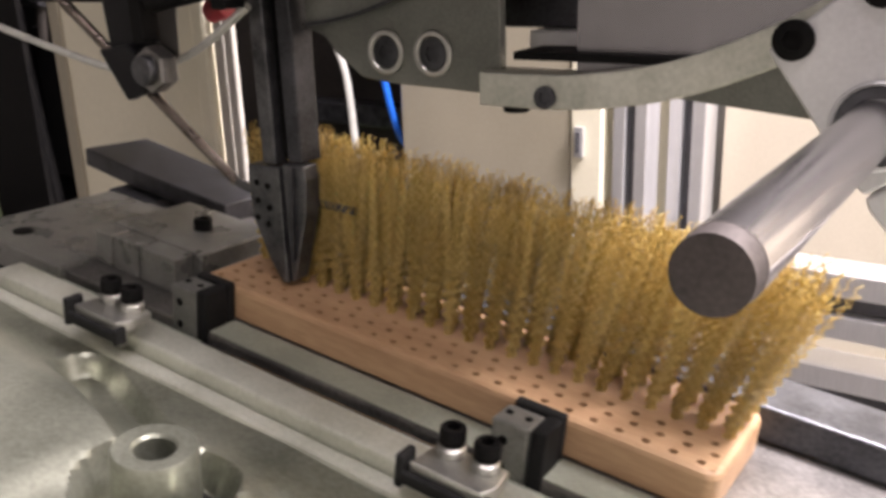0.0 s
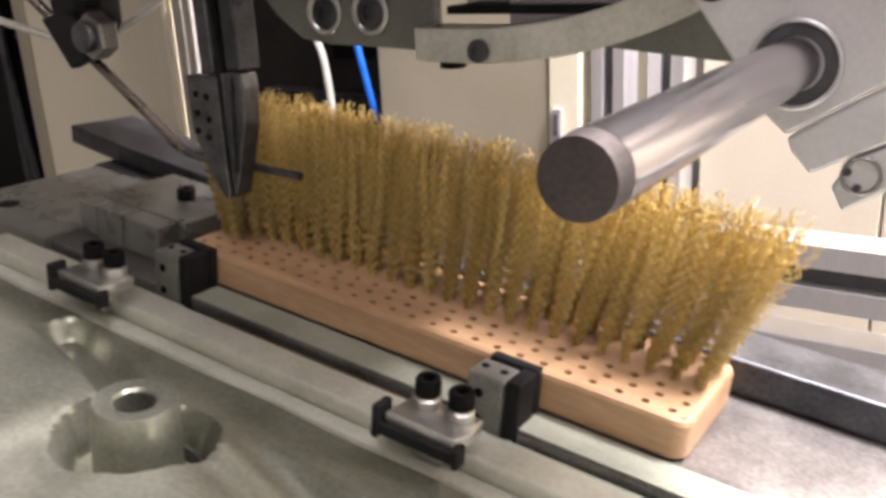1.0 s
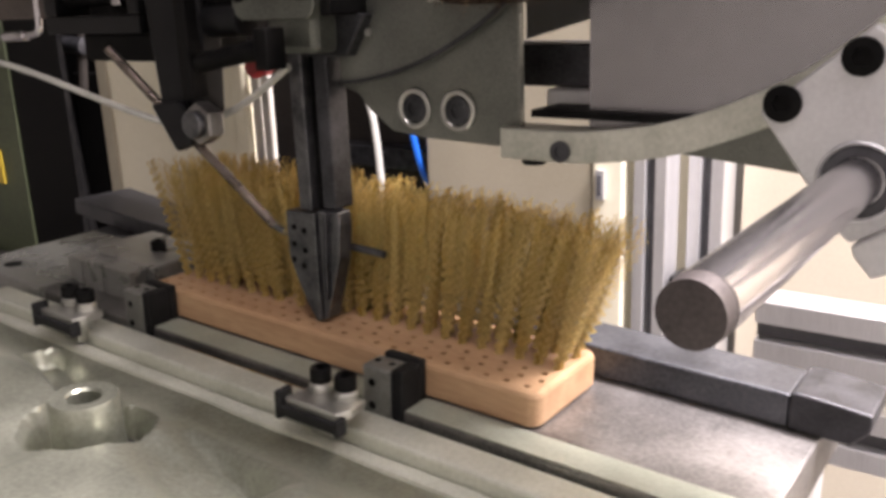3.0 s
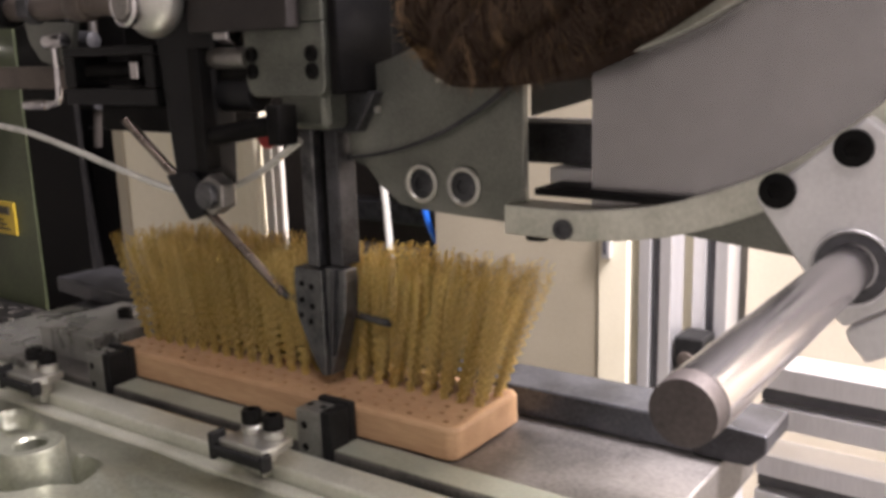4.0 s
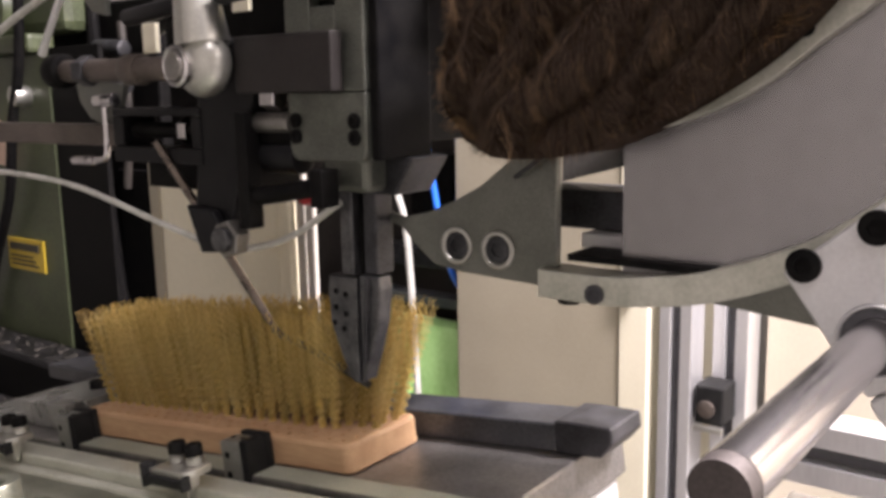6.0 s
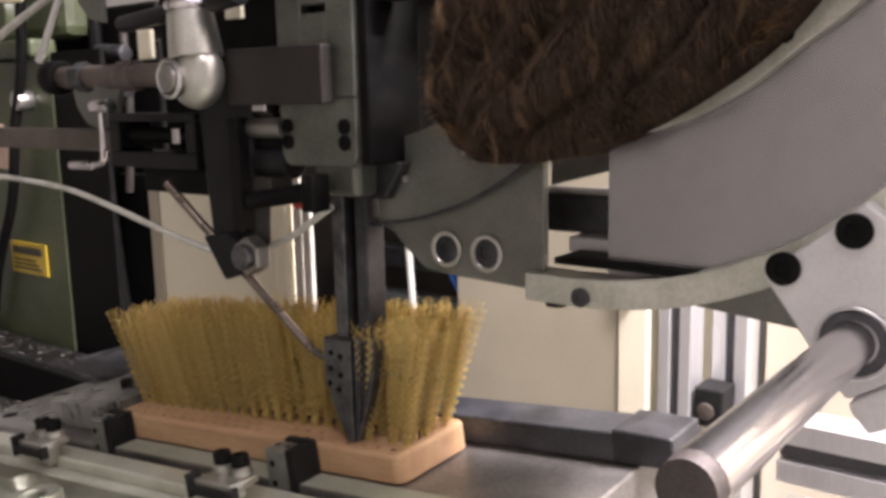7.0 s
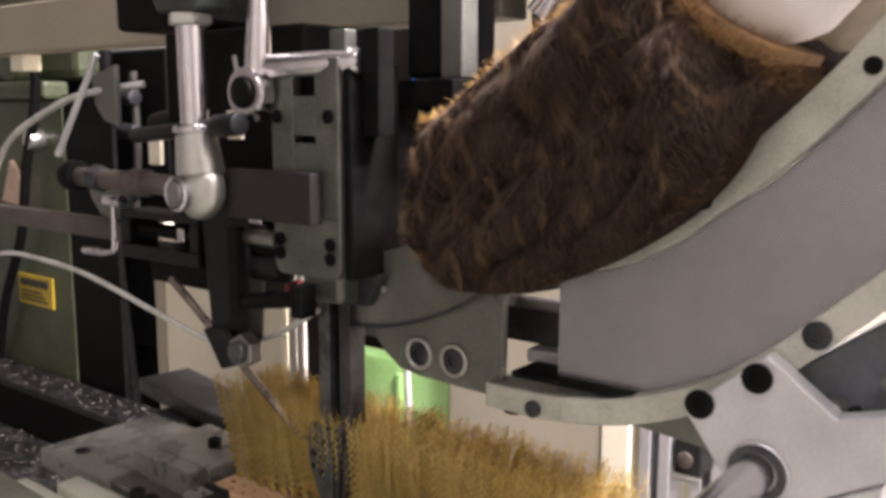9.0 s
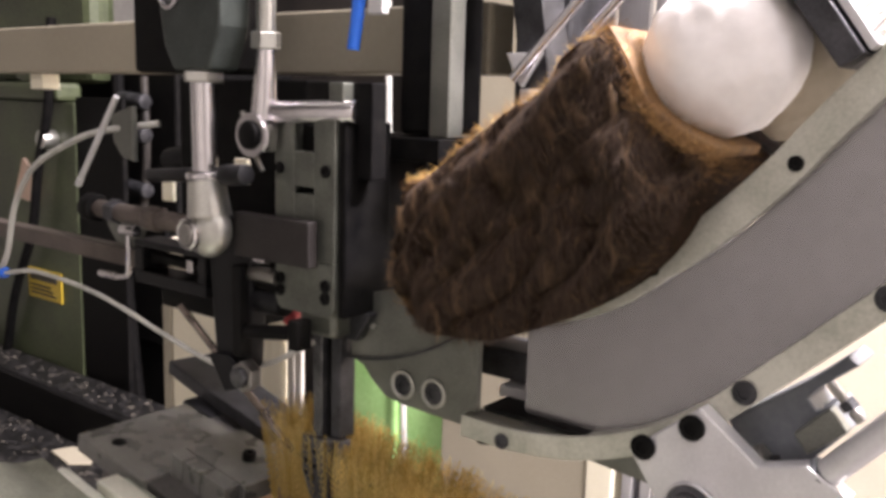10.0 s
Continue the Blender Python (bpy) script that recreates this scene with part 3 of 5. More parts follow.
def fur_mass():
    """The packed brown fibre: a lumpy body covered with short strands."""
    rnd = random.Random(5)
    fur = thing("fibre_bundle", "packed bundle of dark brown natural fibre, frayed edges tinted gold as rim light", "fibre bundle")
    edge = [(0.0834, 0.2273), (0.1044, 0.2362), (0.1255, 0.2546), (0.1487, 0.2691), (0.1674, 0.2800), (0.1816, 0.2966), (0.1984, 0.3037), (0.2104, 0.2878), (0.2196, 0.2709), (0.2362, 0.2583), (0.2518, 0.2497),
            (0.2454, 0.2363), (0.2330, 0.2105), (0.2130, 0.1890), (0.1850, 0.1705), (0.1600, 0.1585), (0.1390, 0.1515), (0.1110, 0.1490), (0.0900, 0.1530), (0.0790, 0.1620), (0.0745, 0.1812), (0.0779, 0.2070)]
    ring = [(p.x, p.z) for p in smooth_path([(x, 0, z) for x, z in edge + edge[:1]], 9)][:-1]
    cx, cz = 0.157, 0.218

    def front(x, z):
        u, v = 0.80 * x - 0.60 * z, 0.60 * x + 0.80 * z
        n1 = noise.noise(Vector((x * 38, 3.1, z * 38)))
        # folds: sharp creases between soft swellings, running down the stack
        fold = abs(noise.noise(Vector((u * 58, 7.7, v * 20)))) ** 0.6
        fine = abs(noise.noise(Vector((u * 190, 2.2, v * 110)))) ** 0.8
        return -0.024 - 0.006 * n1 - 0.017 * fold - 0.003 * fine

    bm = bmesh.new()
    layers = 44
    rings = []
    for k in range(layers):
        s = 1 - k / layers
        row = []
        for x, z in ring:
            px, pz = cx + (x - cx) * s, cz + (z - cz) * s
            drop = max(0.0, (s - 0.72) / 0.28) ** 2
            row.append(bm.verts.new((px, front(px, pz) + 0.009 * drop, pz)))
        rings.append(row)
    n = len(ring)
    for a, b in zip(rings, rings[1:]):
        for i in range(n):
            bm.faces.new((a[i], a[(i + 1) % n], b[(i + 1) % n], b[i]))
    mid = bm.verts.new((cx, front(cx, cz), cz))
    for i in range(n):
        bm.faces.new((rings[-1][i], rings[-1][(i + 1) % n], mid))
    back = [bm.verts.new((x, 0.045, z)) for x, z in ring]
    for i in range(n):
        bm.faces.new((back[i], back[(i + 1) % n], rings[0][(i + 1) % n], rings[0][i]))
    bm.faces.new(back)
    part("packed_body", bm, FURBASE, fur, smooth=True)

    def strands(count, chooser, length, width, name, material):
        verts, faces = [], []
        for _ in range(count):
            p, way = chooser()
            way = way.normalized()
            side = way.cross(Vector((rnd.uniform(-1, 1), -1, rnd.uniform(-1, 1)))).normalized()
            bend = side * rnd.uniform(-0.4, 0.4) + Vector((0, rnd.uniform(-0.1, 0.15), -0.1))
            ln, w = length * rnd.uniform(0.5, 1.3), width * rnd.uniform(0.6, 1.3)
            at = len(verts)
            steps = 4
            for j in range(steps + 1):
                t = j / steps
                q = p + way * ln * t + bend * ln * t * t * 0.5
                ww = w * (1 - 0.8 * t)
                out = way.cross(side)
                verts += [q + side * ww, q - side * ww * 0.5 + out * ww * 0.87, q - side * ww * 0.5 - out * ww * 0.87]
            for j in range(steps):
                for e in range(3):
                    a0, a1 = at + j * 3 + e, at + j * 3 + (e + 1) % 3
                    faces.append((a0, a1, a1 + 3, a0 + 3))
        me = bpy.data.meshes.new(name)
        me.from_pydata([tuple(v) for v in verts], [], faces)
        me.materials.append(material)
        ob = new(name, me)
        ob.parent = fur
        tagged(ob, kind="stuff")

    def along():
        i, f = rnd.randrange(n), rnd.random()
        (ax, az), (bx, bz) = ring[i], ring[(i + 1) % n]
        return ax + (bx - ax) * f, az + (bz - az) * f

    def on_front():
        ex, ez = along()
        s = math.sqrt(rnd.random()) * 0.97
        x, z = cx + (ex - cx) * s, cz + (ez - cz) * s
        drop = max(0.0, (s - 0.72) / 0.28) ** 2
        flow = noise.noise_vector(Vector((x * 45, 1.7, z * 45)))
        way = Vector((0.42 + 0.7 * flow.x + rnd.uniform(-0.25, 0.25), -0.13 + 0.15 * flow.y, -0.9 + 0.7 * flow.z + rnd.uniform(-0.25, 0.25)))
        e = 0.0006
        up = Vector(((front(x + e, z) - front(x - e, z)) / (2 * e), -1, (front(x, z + e) - front(x, z - e)) / (2 * e)))
        up = Vector((up.x + (x - cx) * 6 * drop, up.y, up.z + (z - cz) * 6 * drop)).normalized()
        way = (way - up * way.dot(up)).normalized() + up * rnd.uniform(0.05, 0.45)
        return Vector((x, front(x, z) + 0.009 * drop, z)) + up * 0.0003, way

    def on_edge():
        x, z = along()
        s = rnd.uniform(0.94, 1.0)
        out = Vector((x - cx, rnd.uniform(-0.05, 0.02), z - cz)).normalized()
        out += Vector((rnd.uniform(-0.7, 0.7), rnd.uniform(-0.5, 0.2), rnd.uniform(-0.7, 0.7)))
        if z < 0.24 and x > 0.08:
            s -= 0.03
            out.z = abs(out.z) * 0.6
        return Vector((cx + (x - cx) * s, rnd.uniform(-0.026, 0.03), cz + (z - cz) * s)), out

    # streaks: thin wisps that follow one another down the stack
    def inside(x, z):
        """Within the bundle's outline, drawn in a little."""
        x, z, odd = cx + (x - cx) / 0.93, cz + (z - cz) / 0.93, False
        for (ax, az), (bx, bz) in zip(ring, ring[1:] + ring[:1]):
            if (az > z) != (bz > z) and x < ax + (bx - ax) * (z - az) / (bz - az):
                odd = not odd
        return odd

    wisps = [(on_front(), rnd.uniform(0.006, 0.026), rnd.uniform(-0.010, 0.010)) for _ in range(130)]
    wisps = [w for w in wisps if inside(w[0][0].x + w[0][1].x * (w[1] + 0.004), w[0][0].z + w[0][1].z * (w[1] + 0.004))][:80]

    def in_wisp():
        (p, way), run, bow = wisps[int(rnd.random() ** 1.6 * len(wisps))]
        f = rnd.random()
        flat = Vector((way.x, 0, way.z)).normalized()
        x, z = p.x + flat.x * run * f + bow * f * (1 - f), p.z + flat.z * run * f
        return Vector((x + rnd.gauss(0, 0.0007), front(x, z) - rnd.uniform(-0.0004, 0.0014), z + rnd.gauss(0, 0.0007))), flat + Vector((rnd.gauss(0, 0.25), rnd.uniform(-0.3, 0.05), rnd.gauss(0, 0.25)))

    strands(5200, in_wisp, 0.0055, 0.00007, "lock_fibre", FURLOCK)
    strands(40000, on_front, 0.0060, 0.00009, "loose_fibre", FUR)
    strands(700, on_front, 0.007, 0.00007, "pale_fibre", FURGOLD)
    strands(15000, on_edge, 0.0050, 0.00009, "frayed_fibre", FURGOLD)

    def on_brow():
        f = rnd.random()
        p = smooth_brow[int(f * (len(smooth_brow) - 1))]
        return p + Vector((rnd.gauss(0, 0.0012), rnd.uniform(-0.024, 0.03), rnd.gauss(0, 0.0012))), Vector((rnd.uniform(-1.0, 0.2), rnd.uniform(-0.7, 0.3), rnd.uniform(0.0, 1.0)))

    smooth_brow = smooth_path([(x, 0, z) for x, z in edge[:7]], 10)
    # Strands of the painted glint along the top edge.
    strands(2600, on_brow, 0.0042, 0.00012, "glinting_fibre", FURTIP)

    # the pale, frayed fibre against the wad
    brow = smooth_path([(0.197, 0, 0.305), (0.2079, 0, 0.2890), (0.2185, 0, 0.2715), (0.2351, 0, 0.2600), (0.2520, 0, 0.2525)], 8)
    part("pale_ridge", band([(p.x, p.z) for p in brow[::4]], lambda s: (0.0030, 0.0030), -0.024, 0.03, 0.0012), FURRIDGE, fur, "tan frayed ridge of fibre", smooth=True)

    def on_ridge():
        p = brow[rnd.randrange(len(brow))] + Vector((rnd.uniform(-0.005, 0.003), rnd.uniform(-0.029, -0.002), rnd.uniform(-0.005, 0.003)))
        return p, Vector((rnd.uniform(-0.7, 1.0), rnd.uniform(-0.9, 0.1), rnd.uniform(-0.4, 1.0)))

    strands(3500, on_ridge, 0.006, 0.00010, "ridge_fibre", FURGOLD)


def wad():
    w = thing("plastic_wad", "white crumpled plastic wad pressing on the fibre", "wad")
    bm = bmesh.new()
    bmesh.ops.create_icosphere(bm, subdivisions=5, radius=1)
    for v in bm.verts:
        d = 1 + 0.05 * noise.noise(v.co * 2.2) + 0.02 * noise.noise(v.co * 7)
        v.co = Vector((0.2410 + v.co.x * 0.037 * d, 0.004 + v.co.y * 0.024 * d, 0.2940 + v.co.z * 0.036 * d))
    part("ball", bm, WHITEWAD, w, smooth=True)
    bm = bmesh.new()
    bmesh.ops.create_icosphere(bm, subdivisions=5, radius=1)
    for v in bm.verts:
        d = 1 + 0.08 * noise.noise(v.co * 2.9 + Vector((4, 4, 4))) + 0.03 * noise.noise(v.co * 8)
        v.co = Vector((0.262 + v.co.x * 0.032 * d, 0.036 + v.co.y * 0.012 * d, 0.296 + v.co.z * 0.038 * d))
    part("film", bm, FILM, w, "cloudy crumpled plastic film", smooth=True)
    stop = thing("follower_bar", "dark slanted follower bar above the wad", "bar")
    part("bar", prism([(0.262, 0.332), (0.295, 0.288), (0.304, 0.294), (0.272, 0.338)], -0.014, 0.03, 0.0008), DARKSTEEL, stop)
    brush = thing("white_brush", "small white bristle brush above the magazine", "brush")
    part("back", prism([(0.2735, 0.3385), (0.3050, 0.2950), (0.3080, 0.2972), (0.2765, 0.3407)], -0.010, 0.03, 0.0004), LIGHTPLATE, brush)
    rnd = random.Random(3)
    for i in range(60):
        t, y = rnd.random(), rnd.uniform(-0.009, 0.029)
        x, z = 0.2765 + 0.0315 * t, 0.3407 - 0.0435 * t
        a = rnd.uniform(-0.25, 0.25)
        part("white_bristle", rod((x, y, z), (x + 0.020 * (0.81 + a), y, z + 0.020 * (0.59 - a)), 0.0012, 0.0003, seg=5), WHITEWAD, brush)


def upper_bracing():
    """Pale sheets, brace rods and a small gusset behind the fibre bundle."""
    sh = thing("rear_guard", "pale grey folded guard sheets behind the magazine", "guard")
    for x0, x1 in ((0.0500, 0.0760), (0.0775, 0.1010), (0.1025, 0.1280), (0.1295, 0.175)):
        part("fold", box(x0, x1, 0.165, 0.172, 0.235, 0.56, 0.002), ALUMINIUM, sh)
    for p, q in (((0.0990, 0.05, 0.2850), (0.1950, 0.05, 0.3830)), ((0.1400, 0.06, 0.3090), (0.2100, 0.06, 0.3800))):
        r = thing("brace_rod", "slanting bright brace rod above the magazine", "rod", "brace rods")
        part("bar", rod(p, q, 0.0030, seg=16), CHROME, r, smooth=True)
    g = thing("gusset", "small white folded gusset plate at the brace", "plate")
    part("plate", prism([(0.0900, 0.3000), (0.1140, 0.3000), (0.1010, 0.2800)], 0.055, 0.060, 0.0006), LIGHTPLATE, g)
    part("fold", box(0.1000, 0.1240, 0.056, 0.061, 0.2680, 0.2795, 0.0006), LIGHTPLATE, g)


upper_bracing()
magazine()
side_plate()
fur_mass()
wad()


# ---------------------------------------------------------------- rod and its bracket
def guide_rod():
    br = thing("rod_bracket", "satin aluminium bracket plate with a dark collar and socket screws", "bracket")
    outline = [(0.2180, 0.1120), (0.2345, 0.0890), (0.2426, 0.0767), (0.2486, 0.0713), (0.2713, 0.0854), (0.3000, 0.1020), (0.3160, 0.1160), (0.2980, 0.1260), (0.2780, 0.1200), (0.2510, 0.1400)]
    part("plate", prism(outline, -0.0165, -0.0062, 0.001), LIGHTPLATE, br)
    washer(br, (0.2500, -0.0168, 0.0918), (0, -1, 0), 0.0130, 0.0116, 0.0016, LIGHTPLATE, "collar")
    washer(br, (0.2500, -0.0167, 0.0918), (0, -1, 0), 0.0115, 0.0079, 0.0010, GROOVE, "seal")
    part("lower_block", prism([(0.2492, 0.0708), (0.2504, 0.0672), (0.2562, 0.0606), (0.2673, 0.0664), (0.2930, 0.0800), (0.2960, 0.0985), (0.2717, 0.0847)], -0.0175, -0.004, 0.001), LIGHTPLATE, br)
    part("eye_plate", prism([(0.2621, 0.0574), (0.2657, 0.0503), (0.2755, 0.0564), (0.2980, 0.0690), (0.2935, 0.0794), (0.2673, 0.0658)], -0.0172, -0.006, 0.001), LIGHTPLATE, br)
    washer(br, (0.2700, -0.0174, 0.0615), (0, -1, 0), 0.0056, 0.0046, 0.0008, DULLROD, "eye")
    for dx, dz in ((-0.0036, 0.0008), (-0.0008, -0.0036)):
        part("eye_notch", rod((0.2700 + dx, -0.0174, 0.0615 + dz), (0.2700 + dx, -0.0182, 0.0615 + dz), 0.0011, seg=14), GROOVE, br)
    for x, z in ((0.2255, 0.1152), (0.2482, 0.1302)):
        socket_screw(br, (x, -0.0167, z), (0, -1, 0), 0.0060, 0.002)
    r = thing("guide_rod", "thick polished steel guide rod with a turned end", "rod")
    part("shaft", rod((0.2495, 0.02, 0.0918), (0.2495, -0.152, 0.0918), 0.0076, seg=64, bevel=0.0), CHROME, r, smooth=True)
    part("end_face", rod((0.2495, -0.1522, 0.0918), (0.2495, -0.1580, 0.0918), 0.00755, 0.0072, seg=64), RODEND, r, "dull turned end", smooth=True)
    v = thing("valve_block", "blue-grey valve housing with a cylinder beside the bracket", "valve")
    part("body", prism([(0.2560, 0.1300), (0.2898, 0.1560), (0.3053, 0.1705), (0.3100, 0.1670), (0.2925, 0.1520), (0.2905, 0.1485), (0.2950, 0.1435), (0.3013, 0.1480), (0.3095, 0.1391), (0.2948, 0.1213), (0.2831, 0.1060), (0.2738, 0.1124), (0.2608, 0.1244)], 0.004, 0.030, 0.001), SLATE, v)
    part("coil_box", prism([(0.2880, 0.1340), (0.3020, 0.1490), (0.3100, 0.1400), (0.2944, 0.1260)], -0.004, 0.0035, 0.001), PLATE, v)
    part("cylinder", rod((0.3049, -0.010, 0.1227), (0.3500, -0.010, 0.1760), 0.0060, bevel=0.001), LIGHTPLATE, v, smooth=True)
    part("cylinder_end", rod((0.2990, -0.008, 0.1165), (0.3047, -0.009, 0.1225), 0.0078, bevel=0.001), SLATE, v, smooth=True)
    part("lever", rod((0.3010, -0.004, 0.1600), (0.3082, -0.004, 0.1526), 0.0021, bevel=0.0004), DULLROD, v, smooth=True)
    part("lever_nut", rod((0.3075, -0.004, 0.1534), (0.3105, -0.004, 0.1503), 0.0040, seg=6, bevel=0.0004), DARKSTEEL, v)
    part("lever_end", rod((0.3107, -0.004, 0.1501), (0.3150, -0.004, 0.1462), 0.0026, bevel=0.0004), DULLROD, v, smooth=True)
    part("elbow", tube([(0.2810, -0.004, 0.1220), (0.2830, -0.004, 0.1160), (0.2800, -0.004, 0.1110), (0.2745, -0.004, 0.1090)], 0.0024), RUBBER, v, smooth=True)
    part("plug", rod((0.2725, -0.004, 0.1085), (0.2725, -0.013, 0.1085), 0.0045, bevel=0.001), RUBBER, v, smooth=True)
    part("brass_fitting", rod((0.2700, -0.002, 0.1160), (0.2770, -0.002, 0.1215), 0.0050, bevel=0.0008), DULLROD, v, smooth=True)


guide_rod()


# ---------------------------------------------------------------- tufting head
def head():
    hd = thing("tufting_head", "dark machine head with a slotted grey front plate", "machine head")
    x0, x1, y0, y1 = -0.0136, 0.0363, -0.031, -0.024
    # the front plate as bars round its two windows
    for b in ((x0, 0.003, 0.1775, 0.2594), (0.0195, x1, 0.1775, 0.2594), (0.003, 0.0195, 0.1917, 0.2162), (0.003, 0.0195, 0.2200, 0.2405), (0.003, 0.0195, 0.2567, 0.2594)):
        part("front_bar", box(b[0], b[1], y0, y1, b[2], b[3], 0.0007), HEADPLATE, hd, "oily grey bar of the slotted front plate")
    part("front_foot", prism([(x0, 0.1772), (x0, 0.1505), (-0.0118, 0.1468), (-0.0085, 0.1450), (0.0310, 0.1450), (0.0345, 0.1468), (x1, 0.1505), (x1, 0.1772)], y0, y1, 0.0007), HEADPLATE, hd, "rounded oily foot of the front plate")
    part("slide", box(0.0012, 0.0188, -0.0235, -0.015, 0.150, 0.255, 0.0005), BLACK, hd)
    part("body", box(-0.012, 0.036, -0.0145, 0.012, 0.150, 0.2585, 0.0015), BLACK, hd, "black oiled head body")
    part("rear_body", box(-0.012, 0.030, 0.0125, 0.060, 0.152, 0.250, 0.0015), BLACK, hd)
    part("side_cover", box(0.0365, 0.042, -0.028, 0.010, 0.146, 0.258, 0.0012), BLACK, hd)
    nose = bmesh.new()
    box(-0.001, 0.029, -0.0235, 0.020, 0.130, 0.149, 0.003, nose)
    part("nose", nose, HEADPLATE, hd)
    part("nose_guide", prism([(0.005, 0.128), (0.034, 0.128), (0.046, 0.146), (0.030, 0.1485), (0.004, 0.1485)], -0.010, 0.018, 0.001), DARKSTEEL, hd)
    for x in (-0.0085, 0.0295):
        for z in (0.1640, 0.1565, 0.2300):
            socket_screw(hd, (x, -0.0312, z), (0, -1, 0), 0.0036, 0.0012)
    part("upper_body", box(0.030, 0.056, 0.030, 0.080, 0.2505, 0.52, 0.003), BLACK, hd)
    part("pale_strip", box(0.040, 0.051, -0.010, -0.004, 0.318, 0.46, 0.0006), LIGHTPLATE, hd)
    part("rear_post", box(0.062, 0.076, 0.020, 0.034, 0.250, 0.50, 0.0008), PLATE, hd)
    part("lower_tie", box(0.031, 0.076, 0.012, 0.0295, 0.236, 0.2495, 0.0008), BLACK, hd)
    part("column", box(0.065, 0.105, 0.10, 0.16, 0.16, 0.6, 0.004), DARKSTEEL, hd)
    part("motor", rod((0.055, 0.05, 0.232), (0.055, 0.09, 0.232), 0.018, bevel=0.003), BLACK, hd, smooth=True)
    part("arc_arm", band(((0.10, 0.20), (0.108, 0.26), (0.10, 0.33), (0.08, 0.42)), lambda s: (0.010, 0.010), 0.06, 0.085), DARKSTEEL, hd)
    # the roller under the head
    rl = thing("guide_roller", "thin dark roller with a clamp hanging under the head", "roller")
    part("bar", rod((-0.034, -0.035, 0.1265), (0.0105, -0.035, 0.1335), 0.0046, bevel=0.0008), BLACK, rl, smooth=True)
    part("clamp", box(0.0085, 0.0165, -0.041, -0.029, 0.124, 0.142, 0.001), BLACK, rl)
    part("bracket", box(-0.044, -0.036, -0.040, -0.030, 0.110, 0.168, 0.001), BLACK, rl)
    part("cross_bar", box(-0.046, 0.012, -0.0285, -0.020, 0.150, 0.168, 0.0015), BLACK, rl)


def cam_gear():
    """The fixed linkage beside the head: shafts, bracket box and small fittings."""
    lv = thing("lever_block", "black lever block with shafts beside the head", "lever block")
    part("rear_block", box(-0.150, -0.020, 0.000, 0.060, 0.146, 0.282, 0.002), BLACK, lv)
    # an open box round a screw with a bright nut
    for a, b, c, d in ((-0.1580, -0.0780, 0.1660, 0.1705), (-0.1580, -0.0780, 0.1400, 0.1490), (-0.1580, -0.1480, 0.1492, 0.1658), (-0.0860, -0.0780, 0.1492, 0.1658)):
        part("box_side", box(a, b, -0.034, -0.012, c, d, 0.0008), SATIN, lv)
    part("box_screw", rod((-0.1478, -0.024, 0.158), (-0.0862, -0.024, 0.158), 0.0045, seg=16), BLACK, lv, smooth=True)
    part("ring", rod((-0.1025, -0.024, 0.158), (-0.0955, -0.024, 0.158), 0.0080, seg=6, bevel=0.0006), CHROME, lv, "bright hexagon nut")
    part("lower_shelf", box(-0.135, -0.040, -0.028, 0.000, 0.126, 0.1398, 0.0010), BLACK, lv)
    part("upper_shaft", rod((-0.1740, -0.050, 0.1915), (-0.0720, -0.050, 0.1905), 0.0062, bevel=0.001), RUSTY, lv, smooth=True)
    part("shaft_collar", rod((-0.1150, -0.050, 0.1908), (-0.1010, -0.050, 0.1906), 0.0082, bevel=0.001), RUSTY, lv, smooth=True)
    part("shaft_nut", rod((-0.1580, -0.050, 0.1913), (-0.1480, -0.050, 0.1912), 0.0085, seg=6, bevel=0.0006), DARKSTEEL, lv)
    part("knob", rod((-0.1870, -0.050, 0.1917), (-0.1740, -0.050, 0.1915), 0.0098, bevel=0.002), BLACK, lv, smooth=True)
    part("top_arm", rod((-0.175, 0.01, 0.222), (-0.07, 0.01, 0.242), 0.0095, 0.007), SATIN, lv, smooth=True)
    part("side_lever", rod((-0.120, -0.045, 0.218), (-0.020, -0.045, 0.2260), 0.0045, bevel=0.001), SATIN, lv, smooth=True)
    part("lever_tip", rod((-0.034, -0.052, 0.2245), (-0.014, -0.052, 0.2262), 0.0062, bevel=0.001), SATIN, lv, smooth=True)
    part("spring_arm", tube([(-0.032, -0.04, 0.262), (-0.028, -0.04, 0.248), (-0.020, -0.04, 0.236), (-0.014, -0.04, 0.228)], 0.0014), DULLROD, lv, "thin bent wire", smooth=True)
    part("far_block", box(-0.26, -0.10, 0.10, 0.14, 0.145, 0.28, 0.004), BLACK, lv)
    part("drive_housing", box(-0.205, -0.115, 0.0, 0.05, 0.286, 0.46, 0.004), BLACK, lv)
    for z, mat in ((0.262, GLOOM), (0.250, RUSTY), (0.244, BLACK)):
        part("far_pipe", rod((-0.190, 0.09, z), (-0.095, 0.09, z + 0.002), 0.0042, bevel=0.0006), mat, lv, smooth=True)
    part("shelf_stud", rod((-0.044, -0.030, 0.163), (-0.012, -0.030, 0.163), 0.0050, bevel=0.0008), DULLROD, lv, smooth=True)
    part("stud_nut", rod((-0.030, -0.030, 0.1745), (-0.020, -0.030, 0.1745), 0.0058, seg=6, bevel=0.0005), CHROME, lv)
    part("lower_roll", rod((-0.036, -0.024, 0.146), (-0.012, -0.024, 0.146), 0.0085, bevel=0.001), SATIN, lv, smooth=True)
    for x, z0 in ((-0.1260, 0.200), (-0.0500, 0.2170)):
        wl = thing("wall_slot_sheet", "small cream tab seen between the levers", "tab", "cream tabs")
